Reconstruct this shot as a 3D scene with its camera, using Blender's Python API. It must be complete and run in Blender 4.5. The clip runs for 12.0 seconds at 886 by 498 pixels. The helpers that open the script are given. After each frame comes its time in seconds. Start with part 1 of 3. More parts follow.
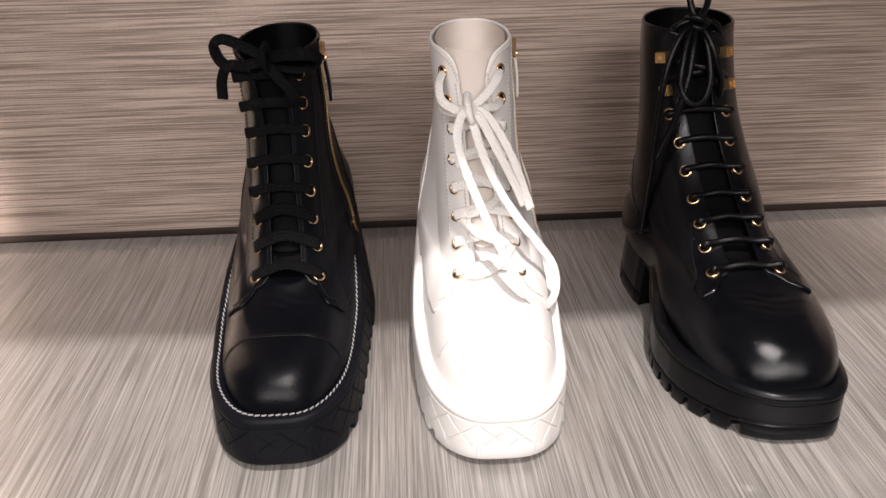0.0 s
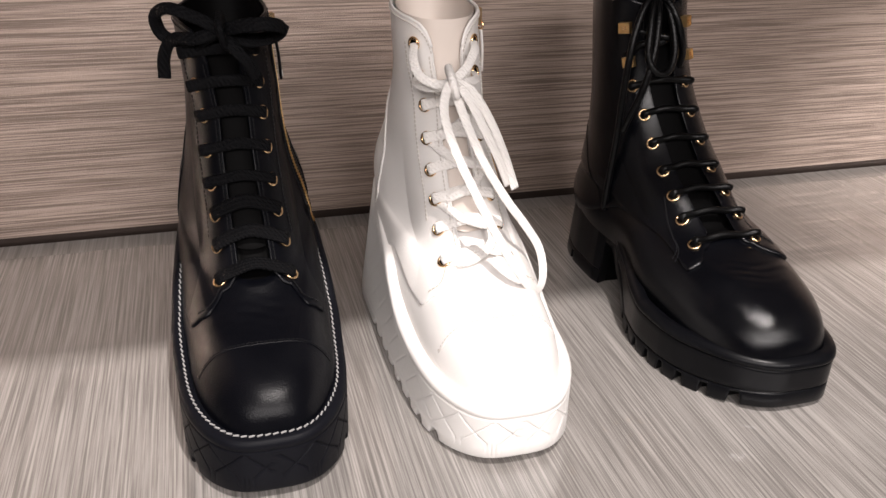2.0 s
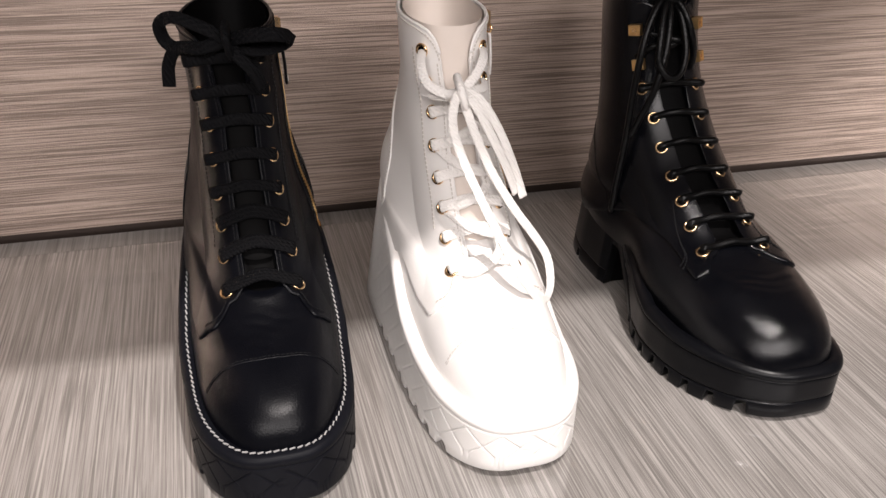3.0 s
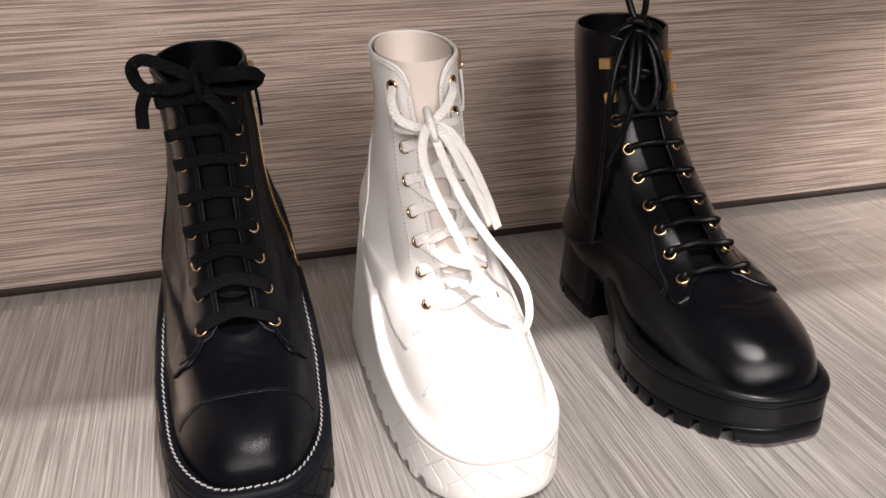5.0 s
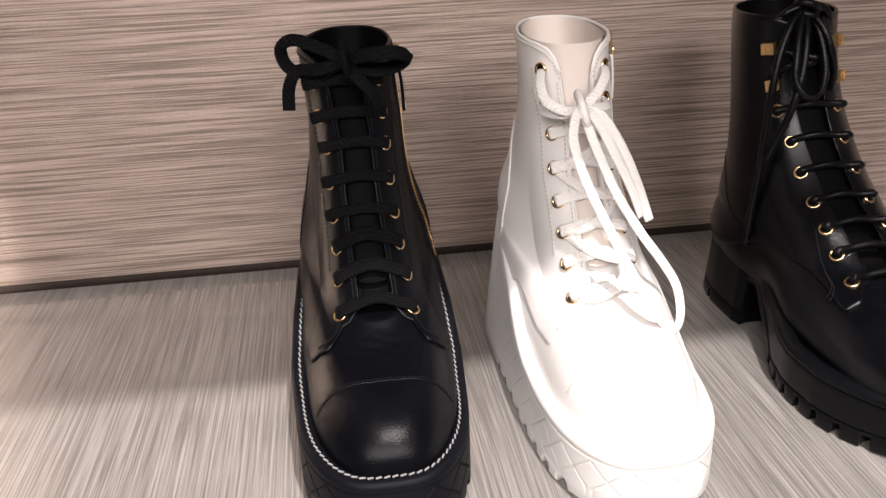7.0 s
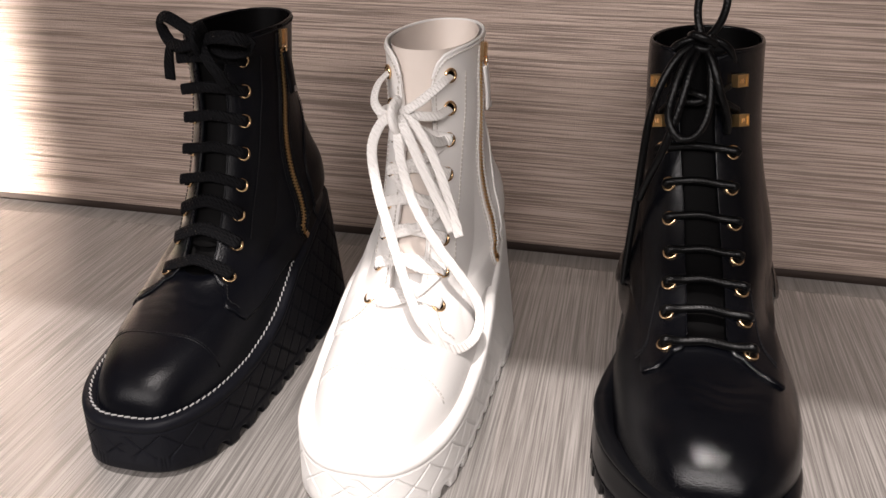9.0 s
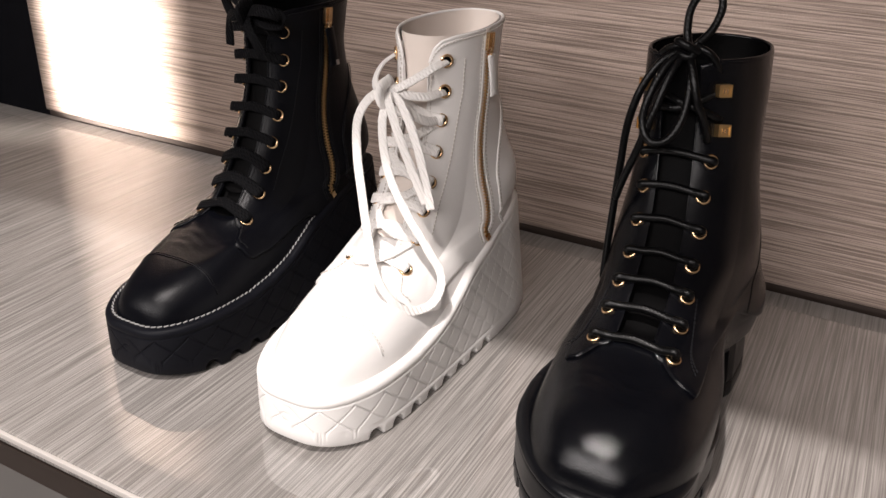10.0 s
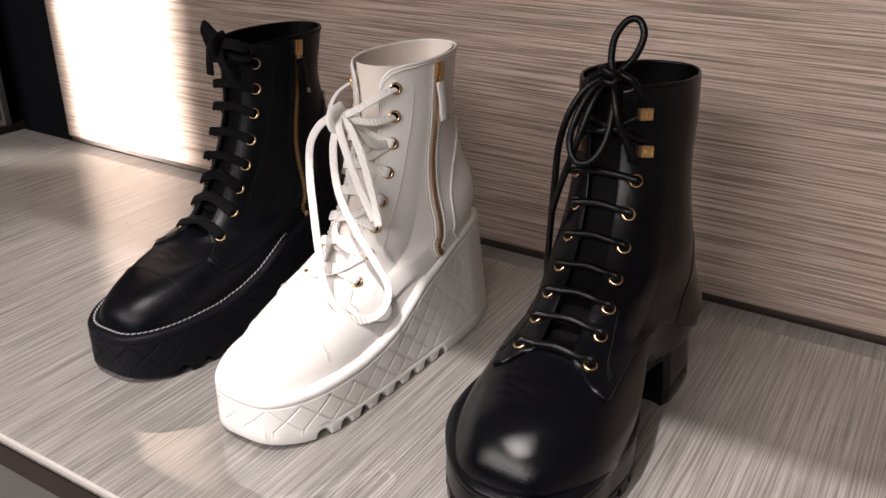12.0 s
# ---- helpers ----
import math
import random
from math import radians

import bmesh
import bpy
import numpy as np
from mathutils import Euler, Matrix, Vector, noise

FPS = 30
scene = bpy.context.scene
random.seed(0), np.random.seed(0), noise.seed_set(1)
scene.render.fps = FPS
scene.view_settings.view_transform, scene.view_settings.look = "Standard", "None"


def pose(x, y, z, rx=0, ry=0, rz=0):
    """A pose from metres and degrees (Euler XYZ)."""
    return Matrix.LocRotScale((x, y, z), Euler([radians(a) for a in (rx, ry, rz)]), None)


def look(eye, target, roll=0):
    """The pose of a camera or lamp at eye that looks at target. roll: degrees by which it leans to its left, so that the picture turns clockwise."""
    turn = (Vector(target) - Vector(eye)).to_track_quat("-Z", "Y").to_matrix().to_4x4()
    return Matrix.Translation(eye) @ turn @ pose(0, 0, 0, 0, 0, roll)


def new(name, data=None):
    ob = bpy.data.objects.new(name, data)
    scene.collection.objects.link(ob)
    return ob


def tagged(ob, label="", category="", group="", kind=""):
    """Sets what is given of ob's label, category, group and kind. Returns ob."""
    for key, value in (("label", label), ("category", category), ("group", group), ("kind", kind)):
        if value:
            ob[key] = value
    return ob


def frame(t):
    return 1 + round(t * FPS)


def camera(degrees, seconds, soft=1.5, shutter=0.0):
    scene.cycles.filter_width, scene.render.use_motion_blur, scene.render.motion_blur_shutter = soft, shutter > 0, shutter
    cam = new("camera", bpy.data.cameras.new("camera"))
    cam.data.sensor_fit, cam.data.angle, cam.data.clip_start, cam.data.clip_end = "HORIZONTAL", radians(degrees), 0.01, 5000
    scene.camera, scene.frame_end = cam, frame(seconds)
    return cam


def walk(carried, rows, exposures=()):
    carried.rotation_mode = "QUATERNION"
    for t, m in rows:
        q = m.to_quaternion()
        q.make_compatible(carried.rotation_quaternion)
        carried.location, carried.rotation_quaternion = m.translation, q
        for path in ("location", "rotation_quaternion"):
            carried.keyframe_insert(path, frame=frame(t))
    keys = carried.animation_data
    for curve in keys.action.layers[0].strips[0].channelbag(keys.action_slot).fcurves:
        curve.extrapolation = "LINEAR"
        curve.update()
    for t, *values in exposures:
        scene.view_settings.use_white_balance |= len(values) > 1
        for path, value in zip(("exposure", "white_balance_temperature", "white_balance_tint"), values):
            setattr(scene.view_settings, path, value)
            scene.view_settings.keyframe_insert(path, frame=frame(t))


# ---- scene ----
cam = camera(55.1, 12.0)
PATH = [
    (0, (0.156, -0.154, 0.388), (0.253, 1.64, -0.49), -1.1),
    (0.5, (0.133, -0.137, 0.387), (0.397, 1.624, -0.524), 0.2),
    (1, (0.105, -0.125, 0.378), (0.486, 1.634, -0.495), -0.1),
    (1.5, (0.075, -0.107, 0.371), (0.519, 1.628, -0.52), 0.5),
    (2, (0.053, -0.095, 0.366), (0.543, 1.622, -0.536), 1.3),
    (2.5, (0.044, -0.082, 0.372), (0.551, 1.618, -0.551), 1.6),
    (2.7, (0.052, -0.077, 0.391), (0.531, 1.603, -0.581), 1.6),
    (4.3, (0.049, -0.084, 0.373), (0.566, 1.62, -0.536), 0.8),
    (4.5, (0.061, -0.094, 0.365), (0.549, 1.642, -0.5), -0.1),
    (5, (0.072, -0.092, 0.371), (0.55, 1.66, -0.466), -0.6),
    (5.5, (0.048, -0.077, 0.377), (0.567, 1.665, -0.456), -0.6),
    (6, (0.026, -0.063, 0.364), (0.595, 1.655, -0.487), -0.4),
    (6.5, (0.016, -0.063, 0.353), (0.456, 1.703, -0.475), -1.7),
    (6.8, (0.031, -0.065, 0.35), (0.41, 1.708, -0.493), -2.0),
    (7, (0.053, -0.072, 0.348), (0.281, 1.744, -0.458), -2.2),
    (7.5, (0.173, -0.07, 0.366), (0.096, 1.775, -0.4), -1.5),
    (7.7, (0.213, -0.076, 0.38), (0.109, 1.763, -0.399), 0.4),
    (9.3, (0.394, -0.066, 0.363), (-0.093, 1.657, -0.529), 0.9),
    (9.5, (0.433, -0.063, 0.37), (-0.144, 1.619, -0.544), 1.5),
    (10, (0.518, -0.058, 0.377), (-0.312, 1.53, -0.511), 1.8),
    (10.5, (0.564, -0.058, 0.386), (-0.34, 1.498, -0.486), 2.0),
    (11, (0.586, -0.054, 0.391), (-0.356, 1.498, -0.448), 1.6),
    (11.5, (0.596, -0.056, 0.39), (-0.354, 1.501, -0.429), 1.3),
    (12, (0.606, -0.056, 0.391), (-0.339, 1.493, -0.449), 0.3),
]
walk(cam, [(t, look(eye, target, roll)) for t, eye, target, roll in PATH], exposures=[(0, 0.0), (2.5, 0.04), (4.5, 0.1), (6.0, 0.17), (7.0, 0.24), (7.6, 0.12), (9.5, 0.0), (12.0, -0.04)])

# ---- light: a dim warm shop, a ceiling spot in front of the shelf, added fill and glow lamps ----
world = bpy.data.worlds.new("shop_world")
scene.world = world
world.use_nodes = True
world.node_tree.nodes["Background"].inputs[0].default_value = (1.0, 0.93, 0.87, 1)
world.node_tree.nodes["Background"].inputs[1].default_value = 0.06
scene.view_settings.exposure = 0.0


def lamp(name, kind, m, energy, color, **settings):
    data = bpy.data.lights.new(name, kind)
    data.energy, data.color = energy, color
    for key, value in settings.items():
        if key == "size":
            data.size = value
        elif key == "size_y":
            data.shape, data.size_y = "RECTANGLE", value
        elif key == "spread":
            data.spread = radians(value)
        elif key == "radius":
            data.shadow_soft_size = value
        elif key == "cone":
            data.spot_size = radians(value)
        elif key == "blend":
            data.spot_blend = value
    ob = new(name, data)
    ob.matrix_world = m
    return ob


WARM = (1.0, 0.92, 0.89)
lamp("ceiling_spot", "SPOT", look((0.30, -0.35, 1.86), (0.22, 0.36, 0.0)), 175, WARM, radius=0.03, cone=34, blend=0.6)
# added wide fill, stands in for light bounced about the shop
lamp("fill_panel", "AREA", look((-0.05, -2.0, 1.8), (0.15, 0.4, 0.1)), 150, (1.0, 0.93, 0.915), size=3.4, size_y=1.1)
# added unseen emitter, floats at the left to make the back panel's bright stripe
lamp("stripe_glow_lamp", "AREA", look((-1.05, 0.17, 0.42), (-0.385, 0.70, 0.38)), 3.6, (1.0, 0.91, 0.84), size=0.02, size_y=0.84, spread=11)
# added unseen spot, brightens wall and shelf at the far right
lamp("right_pool_fill", "SPOT", look((1.95, -0.45, 0.80), (1.06, 0.60, 0.06)), 150, (1.0, 0.93, 0.90), radius=0.07, cone=21, blend=0.9)


# ---- materials ----
def material(name, color, rough=0.5, metal=0.0, vary=0.0, vary_scale=40.0, bump=0.0, bump_scale=400.0, coat=0.0, coat_rough=0.1, rough_vary=0.0, spec=0.5, weave=0.0):
    m = bpy.data.materials.new(name)
    m.use_nodes = True
    nt = m.node_tree
    b = nt.nodes["Principled BSDF"]
    b.inputs["Base Color"].default_value = (*color, 1)
    b.inputs["Roughness"].default_value = rough
    b.inputs["Metallic"].default_value = metal
    b.inputs["Coat Weight"].default_value = coat
    b.inputs["Coat Roughness"].default_value = coat_rough
    b.inputs["Specular IOR Level"].default_value = spec
    co = nt.nodes.new("ShaderNodeTexCoord")
    if vary or rough_vary:
        n = nt.nodes.new("ShaderNodeTexNoise")
        n.inputs["Scale"].default_value, n.inputs["Detail"].default_value = vary_scale, 5
        nt.links.new(co.outputs["Object"], n.inputs["Vector"])
        if vary:
            mix = nt.nodes.new("ShaderNodeMix")
            mix.data_type = "RGBA"
            mix.inputs["A"].default_value = (*[c * (1 - vary) for c in color], 1)
            mix.inputs["B"].default_value = (*[min(1, c * (1 + vary)) for c in color], 1)
            nt.links.new(n.outputs["Fac"], mix.inputs["Factor"])
            nt.links.new(mix.outputs["Result"], b.inputs["Base Color"])
        if rough_vary:
            r = nt.nodes.new("ShaderNodeMapRange")
            r.inputs["To Min"].default_value, r.inputs["To Max"].default_value = max(0, rough - rough_vary), rough + rough_vary
            r.inputs["From Min"].default_value, r.inputs["From Max"].default_value = 0.3, 0.7
            nt.links.new(n.outputs["Fac"], r.inputs["Value"])
            nt.links.new(r.outputs["Result"], b.inputs["Roughness"])
    if weave:
        ribs = []
        for turn in (0.8, -0.8):
            mp = nt.nodes.new("ShaderNodeMapping")
            mp.inputs["Rotation"].default_value = (turn, turn, 0.0)
            nt.links.new(co.outputs["Object"], mp.inputs["Vector"])
            wv = nt.nodes.new("ShaderNodeTexWave")
            wv.bands_direction = "DIAGONAL"
            wv.inputs["Scale"].default_value, wv.inputs["Distortion"].default_value = weave, 0.6
            nt.links.new(mp.outputs["Vector"], wv.inputs["Vector"])
            ribs.append(wv.outputs["Fac"])
        mx = nt.nodes.new("ShaderNodeMath")
        mx.operation = "MAXIMUM"
        nt.links.new(ribs[0], mx.inputs[0]), nt.links.new(ribs[1], mx.inputs[1])
        bu = nt.nodes.new("ShaderNodeBump")
        bu.inputs["Strength"].default_value, bu.inputs["Distance"].default_value = bump, 0.0006
        nt.links.new(mx.outputs[0], bu.inputs["Height"])
        nt.links.new(bu.outputs["Normal"], b.inputs["Normal"])
    elif bump:
        n = nt.nodes.new("ShaderNodeTexNoise")
        n.inputs["Scale"].default_value, n.inputs["Detail"].default_value = bump_scale, 4
        nt.links.new(co.outputs["Object"], n.inputs["Vector"])
        bu = nt.nodes.new("ShaderNodeBump")
        bu.inputs["Strength"].default_value, bu.inputs["Distance"].default_value = bump, 0.001
        nt.links.new(n.outputs["Fac"], bu.inputs["Height"])
        nt.links.new(bu.outputs["Normal"], b.inputs["Normal"])
    return m


def streaked(name, stretch, dark, light, rough, metal, aniso=0.0, coat=0.0, coat_rough=0.03, bump=0.3, tone=(0.35, 0.7), coat_ior=1.5, broad_mix=0.15, cloud_mix=0.15):
    """Fine streaks along one axis at two scales over a cloudy tone. stretch: the scale along x, y, z."""
    m = bpy.data.materials.new(name)
    m.use_nodes = True
    nt = m.node_tree
    b = nt.nodes["Principled BSDF"]
    co = nt.nodes.new("ShaderNodeTexCoord")

    def layer(factor, detail, rough_):
        mp = nt.nodes.new("ShaderNodeMapping")
        mp.inputs["Scale"].default_value = [s * factor for s in stretch]
        nt.links.new(co.outputs["Object"], mp.inputs["Vector"])
        n = nt.nodes.new("ShaderNodeTexNoise")
        n.inputs["Scale"].default_value, n.inputs["Detail"].default_value, n.inputs["Roughness"].default_value = 1, detail, rough_
        n.inputs["Distortion"].default_value = 0.25
        nt.links.new(mp.outputs["Vector"], n.inputs["Vector"])
        return n.outputs["Fac"]

    fine, broad = layer(1.0, 5, 0.65), layer(0.22, 3, 0.5)
    cloud = nt.nodes.new("ShaderNodeTexNoise")
    cloud.inputs["Scale"].default_value = 5
    nt.links.new(co.outputs["Object"], cloud.inputs["Vector"])

    def blend(a, c, w):
        mx = nt.nodes.new("ShaderNodeMix")
        mx.inputs["Factor"].default_value = w
        nt.links.new(a, mx.inputs["A"]), nt.links.new(c, mx.inputs["B"])
        return mx.outputs["Result"]

    height = blend(fine, broad, broad_mix)
    ramp = nt.nodes.new("ShaderNodeValToRGB")
    ramp.color_ramp.elements[0].position, ramp.color_ramp.elements[1].position = tone
    ramp.color_ramp.elements[0].color, ramp.color_ramp.elements[1].color = (*dark, 1), (*light, 1)
    nt.links.new(blend(height, cloud.outputs["Fac"], cloud_mix), ramp.inputs["Fac"])
    nt.links.new(ramp.outputs["Color"], b.inputs["Base Color"])
    b.inputs["Roughness"].default_value, b.inputs["Metallic"].default_value = rough, metal
    b.inputs["Coat Weight"].default_value, b.inputs["Coat Roughness"].default_value = coat, coat_rough
    b.inputs["Coat IOR"].default_value = coat_ior
    if aniso:
        b.inputs["Anisotropic"].default_value = aniso
        tg = nt.nodes.new("ShaderNodeCombineXYZ")
        tg.inputs[2].default_value = 1.0
        nt.links.new(tg.outputs[0], b.inputs["Tangent"])
    bu = nt.nodes.new("ShaderNodeBump")
    bu.inputs["Strength"].default_value, bu.inputs["Distance"].default_value = bump, 0.0008
    nt.links.new(height, bu.inputs["Height"])
    nt.links.new(bu.outputs["Normal"], b.inputs["Normal"])
    return m


MAT = {
    "panel": streaked("brushed_taupe_panel", (6, 60, 600), (0.185, 0.14, 0.115), (0.42, 0.328, 0.276), 0.34, 0.5, aniso=0.9, bump=0.9, tone=(0.44, 0.56), broad_mix=0.06, cloud_mix=0.03),
    "shelf": streaked("streaked_grey_shelf", (640, 8, 60), (0.165, 0.153, 0.142), (0.405, 0.38, 0.357), 0.5, 0.0, coat=1.0, coat_rough=0.015, bump=0.0, tone=(0.42, 0.60), coat_ior=1.95),
    "strip": streaked("shelf_back_strip", (420, 5, 60), (0.13, 0.12, 0.112), (0.36, 0.34, 0.32), 0.5, 0.0, coat=0.35, coat_rough=0.15, bump=0.0),
    "bronze": material("dark_bronze", (0.05, 0.036, 0.03), 0.38, 0.6, vary=0.2, vary_scale=30),
    "edge": material("pale_shelf_edge", (0.5, 0.47, 0.44), 0.35, 0.0, vary=0.1),
    "black_panel": material("black_lacquer", (0.004, 0.004, 0.005), 0.7, 0, vary=0.2, spec=0.03),
    "black_leather": material("black_smooth_leather", (0.0019, 0.0021, 0.0034), 0.33, 0, vary=0.3, vary_scale=25, bump=0.22, bump_scale=900, rough_vary=0.05, spec=0.14),
    "gloss_leather": material("black_glazed_leather", (0.0018, 0.002, 0.003), 0.17, 0, vary=0.3, vary_scale=25, bump=0.26, bump_scale=1000, rough_vary=0.05, spec=0.30),
    "black_rubber": material("black_rubber", (0.0042, 0.0045, 0.0068), 0.5, 0, spec=0.1, vary=0.2, vary_scale=60, bump=0.1, bump_scale=900),
    "gloss_rubber": material("polished_black_rubber", (0.003, 0.0032, 0.0042), 0.3, 0, vary=0.2, vary_scale=60, bump=0.08, bump_scale=700, spec=0.16),
    "white_leather": material("white_calf_leather", (0.80, 0.775, 0.75), 0.42, 0, vary=0.03, vary_scale=20, bump=0.1, bump_scale=700),
    "white_rubber": material("white_rubber", (0.80, 0.78, 0.755), 0.5, 0, vary=0.03, vary_scale=30, bump=0.06, bump_scale=600),
    "white_lining": material("cream_lining", (0.68, 0.60, 0.54), 0.6, 0, vary=0.05),
    "black_lining": material("black_lining", (0.0018, 0.0017, 0.0018), 0.6, 0, vary=0.2, spec=0.04),
    "gold": material("polished_gold", (0.85, 0.59, 0.34), 0.24, 1.0, vary=0.08, vary_scale=200),
    "satin_gold": material("satin_gold", (0.64, 0.42, 0.19), 0.42, 1.0, vary=0.12, vary_scale=300),
    "silver": material("silver_foil", (0.7, 0.7, 0.7), 0.3, 1.0),
    "black_cord": material("black_cotton_lace", (0.002, 0.002, 0.0026), 0.75, 0, vary=0.3, vary_scale=800, bump=0.9, spec=0.1, weave=150.0),
    "waxed_cord": material("black_waxed_cord", (0.0018, 0.0018, 0.002), 0.33, 0, spec=0.18, vary=0.3, vary_scale=800, bump=0.22, weave=190.0),
    "white_cord": material("white_cotton_lace", (0.80, 0.77, 0.74), 0.8, 0, vary=0.06, vary_scale=800, bump=0.7, weave=150.0),
    "welt_thread": material("pale_grey_thread", (0.36, 0.355, 0.35), 0.7),
    "grey_thread": material("dark_grey_thread", (0.008, 0.008, 0.009), 0.6, spec=0.2),
    "cream_thread": material("cream_thread", (0.56, 0.52, 0.48), 0.7),
    "acrylic": material("grey_satin_panel", (0.022, 0.021, 0.02), 0.6, 0.0, vary=0.1, vary_scale=20, spec=0.05),
    "frame_metal": material("dull_frame_metal", (0.09, 0.085, 0.08), 0.5, 0.3, vary=0.1),
    "shop_floor": material("grey_shop_floor", (0.34, 0.32, 0.30), 0.35, 0, vary=0.15, vary_scale=6),
    "shop_wall": material("taupe_shop_wall", (0.34, 0.305, 0.285), 0.6, 0, vary=0.1, vary_scale=3),
    "shop_ceiling": material("white_shop_ceiling", (0.7, 0.68, 0.66), 0.8, 0, vary=0.03, vary_scale=3),
}


# ---- mesh helpers ----
def mesh_ob(name, verts, faces, mat, parent=None, label="", smooth=True):
    me = bpy.data.meshes.new(name)
    me.from_pydata([tuple(map(float, v)) for v in verts], [], [tuple(map(int, q)) for q in faces])
    me.materials.append(MAT[mat])
    if smooth:
        me.polygons.foreach_set("use_smooth", [True] * len(me.polygons))
    me.update()
    ob = new(name, me)
    if parent:
        ob.parent = parent
    if label:
        tagged(ob, label)
    return ob


def part(name, bm, mat, parent, label="", smooth=False):
    me = bpy.data.meshes.new(name)
    bm.to_mesh(me)
    bm.free()
    me.materials.append(MAT[mat])
    if smooth:
        me.polygons.foreach_set("use_smooth", [True] * len(me.polygons))
    ob = new(name, me)
    ob.parent = parent
    if label:
        tagged(ob, label)
    return ob


def box_bm(x0, y0, z0, x1, y1, z1, bevel=0.0):
    bm = bmesh.new()
    bmesh.ops.create_cube(bm, size=1, matrix=Matrix.LocRotScale(((x0 + x1) / 2, (y0 + y1) / 2, (z0 + z1) / 2), None, (x1 - x0, y1 - y0, z1 - z0)))
    if bevel:
        bmesh.ops.bevel(bm, geom=bm.edges[:], offset=bevel, segments=2, affect="EDGES", profile=0.6)
    return bm


def block(name, x0, y0, z0, x1, y1, z1, mat, label, category, bevel=0.0, kind="structure"):
    ob = part(name, box_bm(x0, y0, z0, x1, y1, z1, bevel), mat, None)
    return tagged(ob, label, category, kind=kind)


def grid_faces(rows, cols, wrap=False):
    return [(r * cols + c, r * cols + (c + 1) % cols, (r + 1) * cols + (c + 1) % cols, (r + 1) * cols + c) for r in range(rows - 1) for c in range(cols if wrap else cols - 1)]


def spline(points, n):
    """A Catmull-Rom curve through the points, with n even steps along its length."""
    p = np.array(points, float)
    p = np.vstack([2 * p[0] - p[1], p, 2 * p[-1] - p[-2]])
    out = []
    for i in range(1, len(p) - 2):
        t = np.linspace(0, 1, 24, endpoint=i == len(p) - 3)[:, None]
        a, b, c, d = p[i - 1 : i + 3]
        out.append(0.5 * (2 * b + (c - a) * t + (2 * a - 5 * b + 4 * c - d) * t**2 + (3 * b - a - 3 * c + d) * t**3))
    q = np.vstack(out)
    far = np.r_[0, np.cumsum(np.linalg.norm(np.diff(q, axis=0), axis=1))]
    return np.stack([np.interp(np.linspace(0, far[-1], n), far, q[:, k]) for k in range(3)], 1)


def sweep(points, width, thick, out, n=40, sides=10, tip=False, smooth_in=True):
    """Verts and faces of a band of that width and thickness along a curve. out: the way its flat side looks, one vector or one for each point."""
    q = spline(points, n) if smooth_in else np.array(points, float)
    n = len(q)
    tan = np.gradient(q, axis=0)
    tan /= np.linalg.norm(tan, axis=1)[:, None] + 1e-12
    out = np.array(out, float)
    if out.ndim == 2:
        out = np.stack([np.interp(np.linspace(0, 1, n), np.linspace(0, 1, len(out)), out[:, k]) for k in range(3)], 1)
    else:
        out = np.tile(out, (n, 1))
    side = np.cross(tan, out)
    side /= np.linalg.norm(side, axis=1)[:, None] + 1e-12
    up = np.cross(side, tan)
    a = np.linspace(0, 2 * np.pi, sides, endpoint=False)
    ca, sa = np.cos(a), np.sin(a)
    power = 0.6 if width > 1.5 * thick else 1.0
    ca, sa = np.sign(ca) * np.abs(ca) ** power, np.sign(sa) * np.abs(sa) ** power
    scale = np.ones(n)
    if tip:
        scale[-1] = 0.55
    v = q[:, None] + scale[:, None, None] * (side[:, None] * ca[None, :, None] * width / 2 + up[:, None] * sa[None, :, None] * thick / 2)
    faces = grid_faces(n, sides, True) + [tuple(range(sides))[::-1], tuple((n - 1) * sides + i for i in range(sides))]
    return v.reshape(-1, 3), faces


def joined(pieces):
    verts, faces, base = [], [], 0
    for v, q in pieces:
        verts.append(np.asarray(v, float))
        faces += [tuple(i + base for i in one) for one in q]
        base += len(v)
    return np.vstack(verts), faces


def ring_piece(centre, normal, major, minor, n=20, m=8):
    """A torus: an eyelet's rolled rim."""
    z = Vector(normal).normalized()
    x = z.orthogonal().normalized()
    y = z.cross(x)
    x, y, z = np.array(x), np.array(y), np.array(z)
    v = []
    for i in range(n):
        a = 2 * math.pi * i / n
        r = x * math.cos(a) + y * math.sin(a)
        for j in range(m):
            b = 2 * math.pi * j / m
            v.append(np.array(centre) + r * (major + minor * math.cos(b)) + z * minor * math.sin(b))
    f = [(i * m + j, ((i + 1) % n) * m + j, ((i + 1) % n) * m + (j + 1) % m, i * m + (j + 1) % m) for i in range(n) for j in range(m)]
    return np.array(v), f


def disc_piece(centre, normal, r, n=16):
    z = Vector(normal).normalized()
    x = z.orthogonal().normalized()
    y = z.cross(x)
    v = [np.array(centre) + r * (np.array(x) * math.cos(2 * math.pi * i / n) + np.array(y) * math.sin(2 * math.pi * i / n)) for i in range(n)]
    return np.array(v), [tuple(range(n))]


def box_piece(centre, ax, ay, az, sx, sy, sz):
    ax, ay, az = (np.array(Vector(a).normalized()) for a in (ax, ay, az))
    v = [np.array(centre) + ax * i * sx / 2 + ay * j * sy / 2 + az * k * sz / 2 for i in (-1, 1) for j in (-1, 1) for k in (-1, 1)]
    return np.array(v), [(0, 1, 3, 2), (4, 6, 7, 5), (0, 4, 5, 1), (2, 3, 7, 6), (0, 2, 6, 4), (1, 5, 7, 3)]


